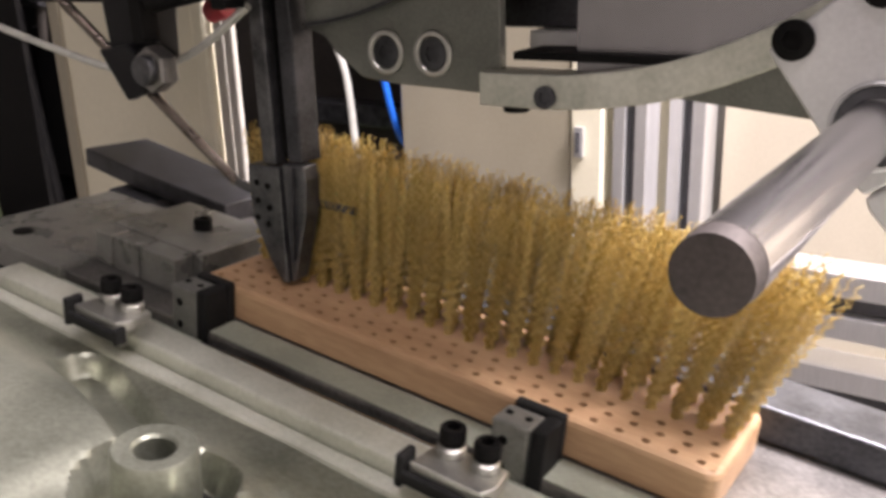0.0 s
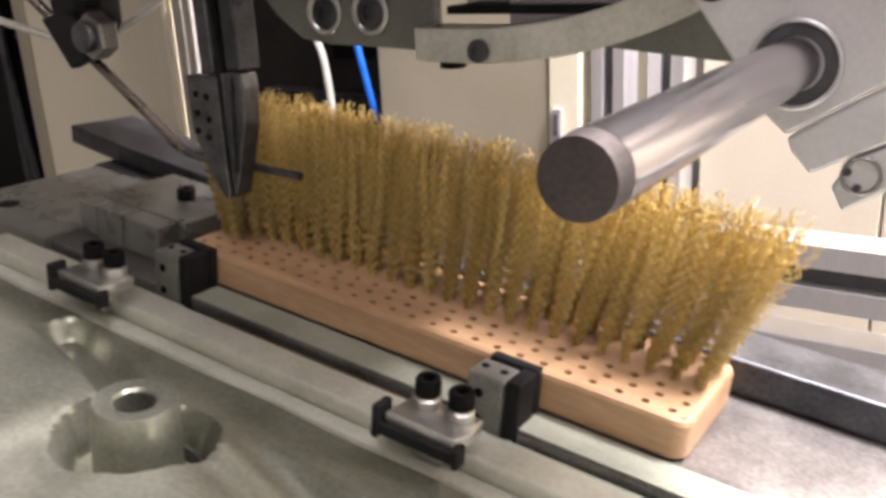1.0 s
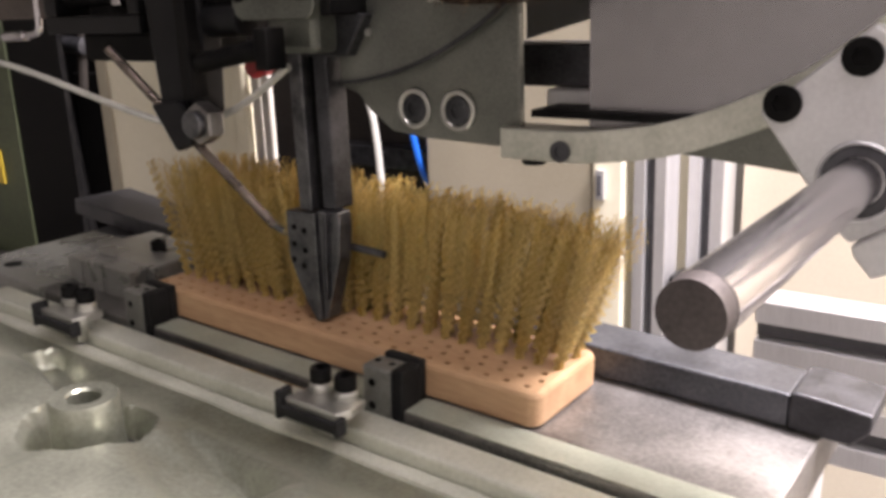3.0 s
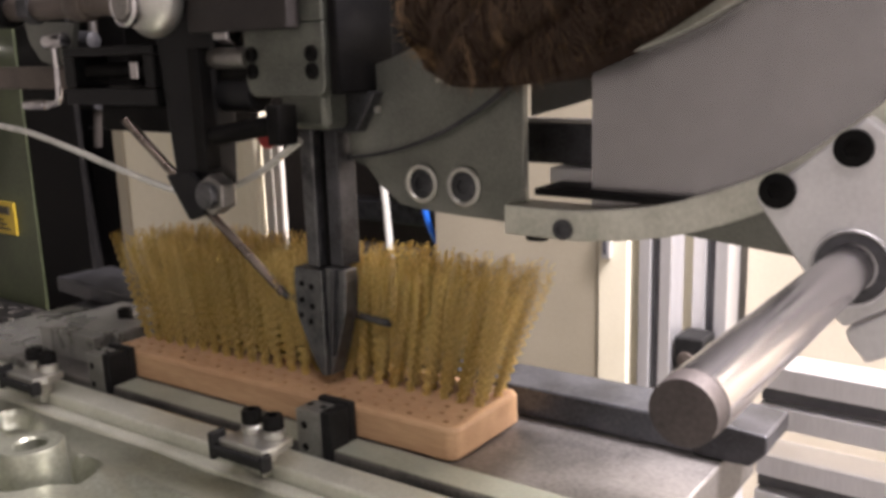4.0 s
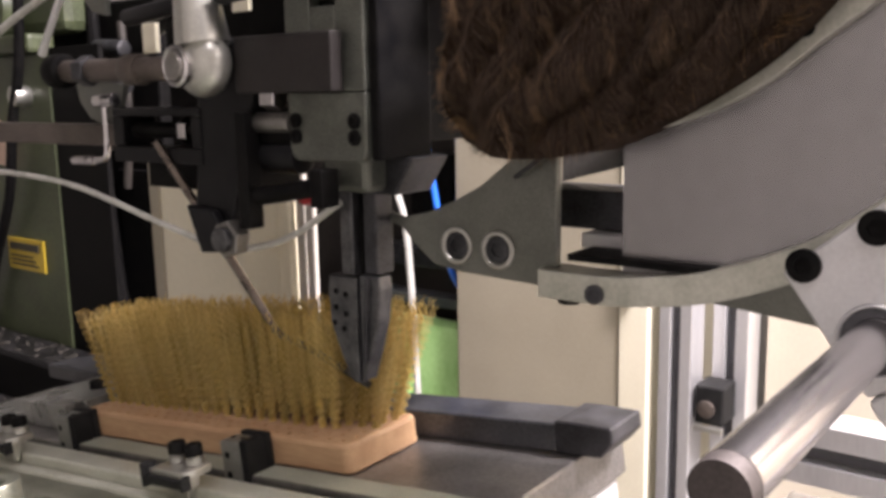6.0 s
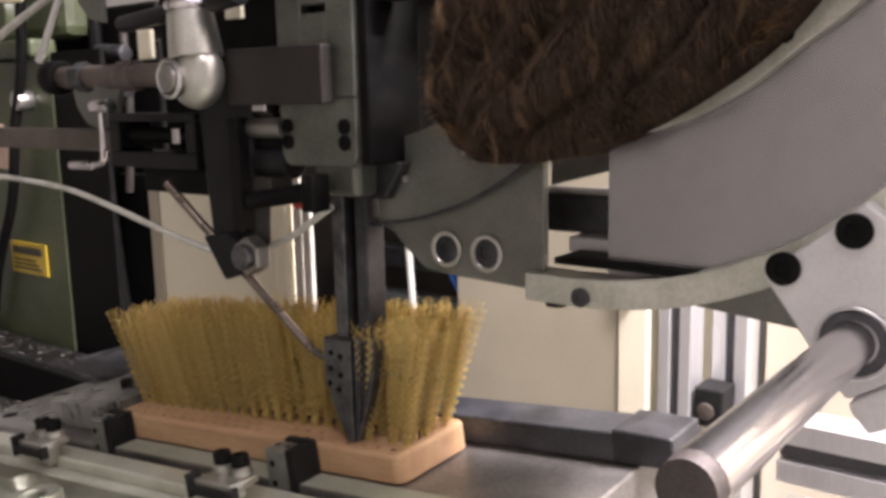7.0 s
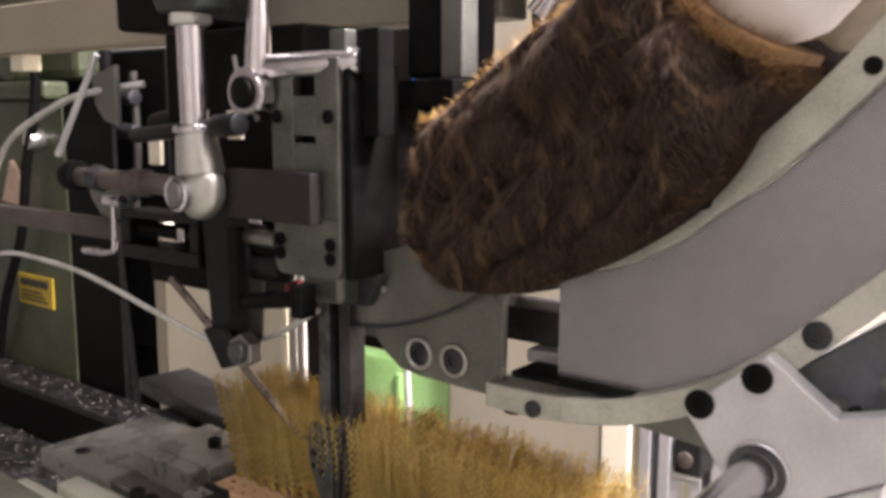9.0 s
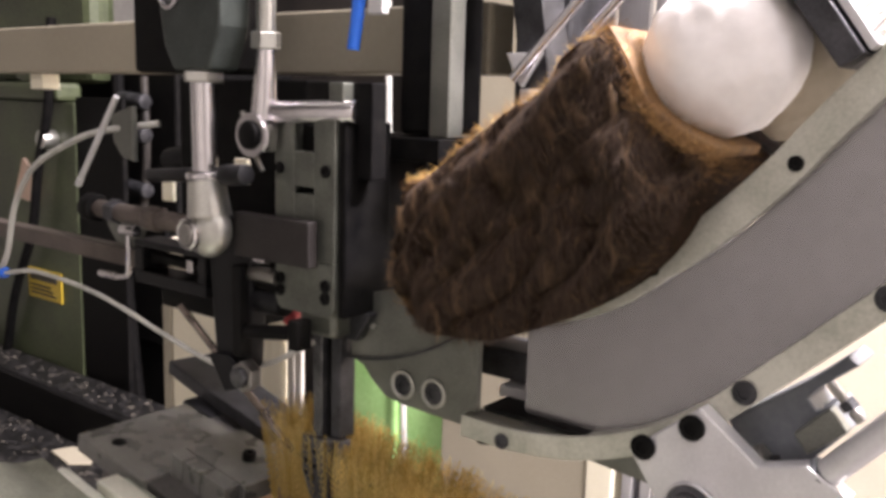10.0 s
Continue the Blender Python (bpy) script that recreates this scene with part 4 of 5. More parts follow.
        part("sheet", box(x, x + 0.012, -0.032, -0.029, z0, z0 + 0.016, 0.0005), CREAM, wl)
    fb = thing("flat_bar", "flat dull steel bar reaching out to the side", "bar")
    part("bar", box(-0.46, -0.1585, -0.030, -0.018, 0.148, 0.161, 0.001), RUSTY, fb)
    hk = thing("crank_hook", "small chromed crank hook under the lever shaft", "hook")
    part("wire", tube([(-0.2040, -0.03, 0.1388), (-0.1830, -0.03, 0.1395), (-0.1735, -0.03, 0.1415), (-0.1712, -0.03, 0.1480), (-0.1705, -0.03, 0.1580), (-0.1705, -0.03, 0.1720)], 0.0020), CHROME, hk, smooth=True)
    part("grip", rod((-0.2080, -0.03, 0.1386), (-0.1860, -0.03, 0.1394), 0.0030, bevel=0.0006), CHROME, hk, smooth=True)
    part("eye_cap", rod((-0.178, -0.03, 0.1745), (-0.160, -0.03, 0.1750), 0.0042, bevel=0.0008), CHROME, hk, smooth=True)
    nd = thing("thin_rod", "thin bright slanted rod beside the levers", "rod")
    part("wire", rod((-0.2215, -0.035, 0.2085), (-0.1723, -0.035, 0.2680), 0.0022), LIGHTPLATE, nd, smooth=True)
    part("tip", rod((-0.2260, -0.035, 0.2030), (-0.2217, -0.035, 0.2082), 0.0026), LIGHTPLATE, nd, smooth=True)
    fan = thing("sector_plate", "grey curved sector plate behind the levers", "plate")
    part("plate", prism([(-0.2068, 0.1870), (-0.2030, 0.1740), (-0.1930, 0.1640), (-0.1800, 0.1605), (-0.1650, 0.1620), (-0.1560, 0.1840)], -0.026, -0.022, 0.0005), PLATE, fan)
    upper = thing("sector_plate", "grey curved sector plate behind the upper levers", "plate")
    part("plate", prism([(-0.196, 0.255), (-0.192, 0.236), (-0.182, 0.226), (-0.168, 0.223), (-0.168, 0.262)], -0.026, -0.022, 0.0005), PLATE, upper)


def rounded_eye(parent, x, y, z, r, material):
    """A forged rod end: a ball-shaped head round a bored eye."""
    bm = bmesh.new()
    bmesh.ops.create_uvsphere(bm, u_segments=28, v_segments=18, radius=1)
    for v in bm.verts:
        v.co = Vector((x + v.co.x * r, y + v.co.y * r * 0.72, z + v.co.z * r * 1.05))
    part("rod_end", bm, material, parent, "forged steel rod end", smooth=True)


def drive_cylinder():
    """The push rod of the presser: its own space is the world's, lifted as it works."""
    cy = thing("drive_cylinder", "bright push rod with a forged eye and a dark clevis", "push rod")
    x, y = -0.052, -0.050
    rounded_eye(cy, x, y, 0.1900, 0.0165, STEEL)
    part("neck", rod((x + 0.001, y, 0.198), (x - 0.002, y, 0.2200), 0.0135, 0.0112), STEEL, cy, smooth=True)
    part("shoulder", rod((x - 0.002, y, 0.2202), (x - 0.0022, y, 0.2255), 0.0125, bevel=0.002), CHROME, cy, smooth=True)
    part("piston_rod", rod((x - 0.0022, y, 0.2257), (x - 0.003, y, 0.2780), 0.0080), CHROME, cy, smooth=True)
    part("cap", rod((x - 0.003, y, 0.2782), (x - 0.003, y, 0.2850), 0.0125, seg=6, bevel=0.0012), STEEL, cy)
    part("clevis", prism([(x - 0.019, 0.2852), (x + 0.015, 0.2852), (x + 0.025, 0.310), (x + 0.028, 0.36), (x + 0.028, 0.46), (x - 0.034, 0.46), (x - 0.034, 0.33), (x - 0.028, 0.300)], y - 0.010, y + 0.012, 0.002), CLEVIS, cy, "dark green-black clevis")
    washer(cy, (x - 0.020, y - 0.0104, 0.3300), (0, -1, 0), 0.0100, 0.0066, 0.0030, CHROME, "clevis_bush")
    part("eye", rod((x - 0.004, y - 0.0155, 0.188), (x - 0.004, y - 0.0115, 0.188), 0.0068, bevel=0.001), DULLROD, cy, smooth=True)
    washer(cy, (x - 0.004, y - 0.0110, 0.188), (0, -1, 0), 0.0100, 0.0070, 0.0035, CHROME, "eye_ring")
    part("slider", box(-0.0400, 0.0255, -0.0410, -0.0330, 0.1745, 0.2015, 0.0010), SOOT, cy, "dark flat slide block")
    return cy


def tool_drive():
    """The link that drives the tool: a rod with an eye, a cross pin and the slide bar; drawn in its lowest place."""
    lk = thing("link_rod", "polished link rod with an eye, cross pin and slide bar", "link rod")
    part("shank", rod((-0.0185, -0.035, 0.252), (-0.0165, -0.035, 0.292), 0.0078, 0.0055), CHROME, lk, smooth=True)
    part("lower_eye", rod((-0.0205, -0.047, 0.2425), (-0.0205, -0.032, 0.2425), 0.0085, bevel=0.002), BLACK, lk, smooth=True)
    washer(lk, (-0.0205, -0.0330, 0.2425), (0, -1, 0), 0.0125, 0.0086, 0.011, CHROME, "eye_ring")
    part("lock_nut", rod((-0.0165, -0.035, 0.2922), (-0.0162, -0.035, 0.302), 0.0088, seg=6, bevel=0.001), STEEL, lk)
    part("upper_rod", rod((-0.0162, -0.035, 0.3022), (-0.0150, -0.035, 0.46), 0.0055), STEEL, lk, smooth=True)
    part("cross_pin", rod((-0.0100, -0.0330, 0.2560), (0.0440, -0.0210, 0.2575), 0.0068, bevel=0.0010), CHROME, lk, smooth=True)
    part("slide_bar", box(0.0235, 0.0350, -0.0235, -0.0150, 0.1800, 0.2740, 0.0008), HEADPLATE, lk)
    part("slide_bar", box(0.0430, 0.0540, -0.0200, -0.0080, 0.2200, 0.2740, 0.0008), BLACK, lk)
    return lk


def feed_sector():
    """The rocking feeder between magazine and tool. Its own space: the pivot at the origin."""
    fd = thing("feed_sector", "grey steel rocking sector that carries fibre to the tool", "feeder")
    a = [radians(4 + 2 * i) for i in range(22)]
    low = [(0.1685 * math.sin(q), -0.1685 * math.cos(q)) for q in a]
    high = [(0.128 * math.sin(q), -0.128 * math.cos(q)) for q in reversed(a)]
    part("plate", prism(low + high, -0.0035, -0.0005, 0.0004), PLATE, fd)
    rim = [(0.1677 * math.sin(q), -0.1677 * math.cos(q)) for q in a[::3]]
    part("edge_strip", band(rim, lambda s: (0.0007, 0.0007), -0.0060, -0.0037, 0), DARKSTEEL, fd)
    for q in (12, 30):
        part("pin", rod((0.148 * math.sin(radians(q)), -0.0037, -0.148 * math.cos(radians(q))), (0.148 * math.sin(radians(q)), -0.0060, -0.148 * math.cos(radians(q))), 0.0016, seg=14), STEEL, fd, smooth=True)
    return fd


def feed_hose():
    h = thing("feed_hose", "thin translucent plastic hose hanging beside the tool", "hose")
    part("hose", tube([(-0.345, -0.035, 0.120), (-0.300, -0.035, 0.128), (-0.253, -0.035, 0.1275), (-0.205, -0.035, 0.124), (-0.161, -0.035, 0.1163), (-0.115, -0.034, 0.106), (-0.071, -0.030, 0.0965), (-0.048, -0.022, 0.098), (-0.026, -0.018, 0.106), (0.006, -0.018, 0.124)], 0.0018, 10), HOSE, h, smooth=True)
    part("connector", rod((-0.366, -0.035, 0.117), (-0.344, -0.035, 0.1205), 0.0045, bevel=0.001), BLUE, h, "blue push-in hose connector", smooth=True)
    h = thing("feed_hose", "thin translucent plastic hose looping up to the levers", "hose")
    part("hose", tube([(-0.352, -0.035, 0.1215), (-0.338, -0.035, 0.140), (-0.325, -0.035, 0.175), (-0.305, -0.035, 0.200), (-0.280, -0.035, 0.217), (-0.240, -0.03, 0.234), (-0.199, -0.03, 0.2434), (-0.160, -0.01, 0.25)], 0.0024, 10), HOSE, h, smooth=True)
    tag = thing("cardboard_scrap", "small torn pinkish cardboard scrap on the green machine", "cardboard")
    part("card", prism([(-1.385, 0.060), (-1.315, 0.055), (-1.305, 0.100), (-1.345, 0.140)], 0.488, 0.498, 0.001), PAPER, tag)
    up = thing("blue_hose", "short bright blue air hose above the head", "hose")
    part("hose", tube([(0.010, 0.010, 0.300), (0.0125, 0.012, 0.330), (0.014, 0.014, 0.38), (0.012, 0.016, 0.46)], 0.004), BLUE, up, smooth=True)
    bit = thing("red_fitting", "small red plastic hose fitting behind the tool", "fitting")
    part("plug", rod((-0.070, 0.03, 0.118), (-0.058, 0.03, 0.121), 0.006, bevel=0.001), RED, bit, smooth=True)


head()
cam_gear()
push_rod = drive_cylinder()
tool_link = tool_drive()
sector = feed_sector()
feed_hose()


# ---------------------------------------------------------------- the moving tool and the presser arm
def filling_tool():
    """Its own space: the tip at the origin, the shank upwards."""
    tl = thing("filling_tool", "dark steel tufting tool with a tapered two-part tip", "tool")
    left = [(-0.0015, 0.0), (0.0020, 0.0), (0.0024, 0.0545), (-0.0165, 0.0545), (-0.0172, 0.046), (-0.0165, 0.030), (-0.0080, 0.010)]
    part("tool_half", prism(left, -0.0140, -0.0035, 0.0008), TOOLSTEEL, tl, "grey drilled half of the tip")
    right = [(0.0030, 0.0005), (0.0048, 0.001), (0.0095, 0.015), (0.0150, 0.033), (0.0168, 0.050), (0.0160, 0.0560), (0.0030, 0.0560)]
    part("tool_half", prism(right, -0.0125, -0.0030, 0.0008), TOOLSTEEL, tl)
    part("tip_rib", prism([(0.0060, 0.012), (0.0078, 0.012), (0.0110, 0.0555), (0.0085, 0.0555)], -0.0150, -0.0126, 0.0004), DARKSTEEL, tl)
    for x, z in ((-0.0115, 0.0465), (-0.0050, 0.0455), (-0.0120, 0.038), (-0.0050, 0.0355), (-0.0130, 0.0300), (-0.0065, 0.0275)):
        part("drilled_hole", rod((x, -0.0146, z), (x, -0.0139, z), 0.0015, seg=14), BLACK, tl)
    part("shank", box(-0.0090, -0.0010, -0.012, 0.001, 0.0550, 0.150, 0.0008), TOOLSTEEL, tl)
    part("shank_core", box(-0.0008, 0.0048, -0.007, 0.003, 0.0550, 0.150, 0.0004), BLACK, tl)
    part("shank", box(0.0050, 0.0130, -0.010, 0.003, 0.0565, 0.150, 0.0008), DARKSTEEL, tl)
    return tl


def presser_arm():
    """Its own space: the pivot at the origin, the arm hanging down."""
    ar = thing("presser_arm", "black swinging arm with a steel presser rod clamped at its end", "arm")
    part("arm", prism([(-0.028, 0.006), (0.019, 0.006), (0.013, -0.074), (0.012, -0.090), (-0.008, -0.100), (-0.019, -0.090)], 0.002, 0.016, 0.0018), SATIN, ar)
    part("clamp_foot", prism([(-0.020, -0.084), (0.000, -0.081), (0.010, -0.088), (0.008, -0.102), (-0.004, -0.106)], -0.004, 0.0018, 0.0012), SATIN, ar)
    part("clamp_nut", rod((0.0178, -0.0075, -0.0910), (0.0178, 0.0015, -0.0910), 0.0100, seg=6, bevel=0.0010), DULLROD, ar, "hexagon steel clamp nut")
    part("clamp_bolt", rod((0.0178, -0.0115, -0.0910), (0.0178, -0.0070, -0.0910), 0.0066, bevel=0.0012), TOOLSTEEL, ar, smooth=True)
    part("presser_rod", rod((-0.0500, -0.003, -0.0570), (0.0280, 0.026, -0.1460), 0.0024, seg=14), RODBROWN, ar, "worn slanting steel presser rod", smooth=True)
    part("presser_hook", tube([(0.0275, 0.0258, -0.1454), (0.0310, 0.0290, -0.1490), (0.0380, 0.0335, -0.1510), (0.0580, 0.0355, -0.1530), (0.0910, 0.0355, -0.1550)], 0.0019), TOOLSTEEL, ar, smooth=True)
    return ar


tool = filling_tool()
arm = presser_arm()


# ---------------------------------------------------------------- the work table and what is clamped on it
def smooth_step(v):
    v = max(0.0, min(1.0, v))
    return v * v * (3 - 2 * v)


def apron_height(x, y):
    """The cast apron: raised lands in front, a slope behind, hollows round the boss and a channel that runs from it."""
    dx, dy = x + 0.031, y + 0.135
    d = math.hypot(dx, dy)
    z = -0.0215 + 0.0095 * smooth_step((-0.094 - y) / 0.032)
    z += 0.0035 * smooth_step((-0.122 - 0.10 * (x + 0.03) + 0.004 * math.sin(x * 40) - y) / 0.018) * smooth_step((x + 0.034) / 0.018)
    z += 0.0030 * smooth_step((-0.110 - 0.25 * (x + 0.08) + 0.004 * math.sin(x * 55) - y) / 0.022) * smooth_step((-0.048 - x) / 0.020)
    z -= 0.017 * smooth_step((0.0275 - d) / 0.0045)
    # a scoop that slants away from the boss
    ramp = max(0.0, min(1.0, (x + 0.012) / 0.055)) * (1 - smooth_step((x - 0.045) / 0.03))
    z -= 0.016 * ramp * smooth_step((-0.103 - 0.10 * x - y) / 0.010) * smooth_step((y + 0.150 + 0.2 * x) / 0.018)
    ax, ay, bx, by = -0.050, -0.118, -0.125, -0.096
    t = max(0.0, min(1.0, ((x - ax) * (bx - ax) + (y - ay) * (by - ay)) / ((bx - ax) ** 2 + (by - ay) ** 2)))
    e = math.hypot(x - ax - t * (bx - ax), y - ay - t * (by - ay))
    z -= 0.0095 * smooth_step((0.0135 - e) / 0.0060)
    return z + 0.0010 * noise.noise(Vector((x * 22, y * 22, 0)))


def work_table():
    tb = thing("work_table", "swivelling cast and steel machine work table with clamps", "work table")
    part("bed", box(-0.262, 0.219, -0.046, 0.078, -0.040, -0.0165, 0.0012), BEDTOP, tb, "stained flat steel bed")
    part("bed_base", box(-0.25, 0.215, -0.072, 0.075, -0.110, -0.0405, 0.002), LIGHTPLATE, tb)
    part("back_rail", box(-0.130, 0.205, 0.034, 0.064, -0.0163, -0.0010, 0.0012), RAILSTEEL, tb, "dark blackened back rail")
    part("rail_end", prism([(0.2053, -0.0163), (0.2053, 0.0008), (0.2130, 0.0008), (0.2370, -0.0010), (0.2370, -0.0090), (0.2300, -0.0163)], 0.033, 0.066, 0.0012), DARKSTEEL, tb, "chamfered dark end stop")
    # Thin chrome rod added to draw the highlight on the front step's edge.
    part("edge_highlight_rod", rod((-0.100, -0.0530, -0.0185), (0.045, -0.0530, -0.0185), 0.0016), CHROME, tb, "thin bright rod added as the front step's edge highlight", smooth=True)
    part("front_bar", box(-0.225, 0.219, -0.0740, -0.0575, -0.040, -0.0135, 0.0016), CAST, tb, "pale worn front guide bar")
    part("front_ledge", box(-0.262, 0.219, -0.0830, -0.0745, -0.040, -0.0195, 0.0020), CAST, tb)
    part("front_strip", box(-0.128, 0.2185, -0.0455, -0.0300, -0.0164, -0.0159, 0), LEDGE, tb)
    part("front_step", box(-0.225, 0.2185, -0.0572, -0.0480, -0.040, -0.0200, 0.0008), LEDGE, tb)
    # the cast apron in front
    bm = bmesh.new()
    nx, ny = 260, 110
    grid = [[bm.verts.new((-0.28 + 0.50 * i / nx, -0.29 + 0.207 * j / ny, apron_height(-0.28 + 0.50 * i / nx, -0.29 + 0.207 * j / ny))) for j in range(ny + 1)] for i in range(nx + 1)]
    for i in range(nx):
        for j in range(ny):
            bm.faces.new((grid[i][j], grid[i + 1][j], grid[i + 1][j + 1], grid[i][j + 1]))
    rim = [e for e in bm.edges if len(e.link_faces) == 1]
    out = bmesh.ops.extrude_edge_only(bm, edges=rim)
    for v in out["geom"]:
        if isinstance(v, bmesh.types.BMVert):
            v.co.z = -0.06
    part("apron", bm, APRON, tb, "worn cast-iron apron with oily hollows", smooth=True)
    # boss with a bored hole
    bm = bmesh.new()
    seg = 36
    loops = [[bm.verts.new((-0.031 + r * math.cos(2 * math.pi * i / seg), -0.135 + r * math.sin(2 * math.pi * i / seg), z)) for i in range(seg)]
             for r, z in ((0.0165, -0.046), (0.0152, -0.030), (0.0146, -0.016), (0.0142, -0.0010), (0.0134, 0.0004), (0.0078, 0.0002), (0.0068, -0.0008), (0.0068, -0.018))]
    for a, b in zip(loops, loops[1:]):
        for i in range(seg):
            bm.faces.new((a[i], a[(i + 1) % seg], b[(i + 1) % seg], b[i]))
    bm.faces.new(loops[-1])
    part("boss", bm, APRON, tb, "bored round boss", smooth=True)
    washer(tb, (-0.031, -0.135, -0.0318), (0, 0, 1), 0.0215, 0.0150, 0.0022, GREASE, "grease_pool")
    part("boss_bore", rod((-0.031, -0.135, -0.0178), (-0.031, -0.135, -0.0100), 0.0067), BLACK, tb)
    # left end: plate, slotted stop block
    part("end_plate", box(-0.290, -0.2065, -0.050, 0.045, -0.028, -0.0140, 0.0012), ENDSTEEL, tb)
    part("plate_hole", rod((-0.262, -0.033, -0.0140), (-0.262, -0.033, -0.0135), 0.0055, seg=20), BLACK, tb)
    part("stop_plate", box(-0.206, -0.140, -0.0165, 0.034, -0.0163, 0.0020, 0.001), ENDSTEEL, tb)
    for a, b in ((-0.2055, -0.1925), (-0.1905, -0.1725), (-0.1705, -0.1450)):
        part("stop_block", box(a, b, -0.0290, -0.0170, -0.0163, 0.0015, 0.0008), ENDSTEEL, tb)
    part("stop_back", box(-0.205, -0.146, -0.0168, -0.0166, -0.0160, 0.0, 0), BLACK, tb)
    socket_screw(tb, (-0.167, 0.009, 0.0021), (0, 0, 1), 0.0048, 0.0060)
    part("rear_bracket", prism([(-0.350, 0.070), (-0.345, 0.118), (-0.200, 0.095), (-0.200, 0.055), (-0.290, 0.062)], -0.016, -0.004, 0.001, "xy"), DARKSTEEL, tb, "dark steel rear bracket")
    part("bracket_foot", box(-0.30, -0.20, 0.050, 0.090, -0.040, -0.0165, 0.001), DARKSTEEL, tb)
    return tb


def side_clamp(x):
    """A clamp that bears on the block's front, its right edge at x."""
    c = thing("side_clamp", "steel clamp block with a black rubber-faced jaw", "clamp", "clamps along the block")
    part("body", box(x - 0.0190, x - 0.0035, -0.0475, -0.0345, -0.0240, 0.0015, 0.0012), ENDSTEEL, c)
    part("jaw", box(x - 0.0175, x + 0.0028, -0.0340, -0.0292, -0.0235, 0.0030, 0.0010), RUBBER, c, "black rubber jaw")
    part("side_jaw", box(x - 0.0030, x + 0.0030, -0.0475, -0.0345, -0.0260, 0.0026, 0.0008), RUBBER, c)
    for dx in (-0.0155, -0.0075):
        part("pin_hole", rod((x + dx, -0.0405, 0.0015), (x + dx, -0.0405, 0.0018), 0.0015, seg=14), BLACK, c)
    for z in (-0.006, -0.017):
        part("pin_hole", rod((x - 0.0135, -0.0478, z), (x - 0.0135, -0.0474, z), 0.0019, seg=14), BLACK, c)
    part("foot", box(x - 0.0190, x + 0.0030, -0.0476, -0.0345, -0.0310, -0.0242, 0.0008), DARKSTEEL, c)
    return c


def toe_clamp(x):
    """A strap with two cap screws over a black hook."""
    c = thing("toe_clamp", "bright steel clamp strap with two black cap screws", "clamp", "straps on the front bar")
    part("strap", prism([(x - 0.016, -0.0865), (x + 0.012, -0.0865), (x + 0.0145, -0.0800), (x + 0.0130, -0.0690), (x - 0.014, -0.0690)], -0.0050, -0.0008, 0.0008, "xy"), STEEL, c)
    part("riser", box(x - 0.010, x + 0.003, -0.0785, -0.0700, -0.0190, -0.0053, 0.0006), STEEL, c)
    part("hook", box(x - 0.0175, x + 0.0130, -0.0895, -0.0868, -0.0085, -0.0038, 0.0008), RUBBER, c, "black hook under the strap")
    part("hook_tip", box(x - 0.0195, x - 0.0165, -0.0895, -0.0810, -0.0105, 0.0020, 0.0008), RUBBER, c)
    part("hook_tip", box(x + 0.0130, x + 0.0155, -0.0898, -0.0840, -0.0095, -0.0020, 0.0008), RUBBER, c)
    for dx in (-0.0075, 0.0060):
        washer(c, (x + dx, -0.0735, -0.0006), (0, 0, 1), 0.0050, 0.0028, 0.0042, STEEL, "spacer")
        socket_screw(c, (x + dx, -0.0735, 0.0038), (0, 0, 1), 0.0046, 0.0060)
    return c


PITCH, FIRST, COLUMNS = 0.01015, -0.1190, 24
ROWS_Y = (-0.0225, -0.0150, -0.0075, 0.0, 0.0075, 0.0150, 0.0225)


def hole_place(row, col):
    return FIRST + PITCH * col + (0.0012 if row % 2 else -0.0012), ROWS_Y[row]


def rounded(inset, z, x0=-0.1270, x1=0.1215, half=0.0285, r=0.006):
    r = max(r - inset * 0.4, 0.0015)
    out = []
    for cx, cy, a0 in ((x1 - inset - r, half - inset - r, 0), (x0 + inset + r, half - inset - r, 90), (x0 + inset + r, -half + inset + r, 180), (x1 - inset - r, -half + inset + r, 270)):
        for i in range(7):
            a = radians(a0 + 15 * i)
            out.append((cx + r * math.cos(a), cy + r * math.sin(a), z))
    return out


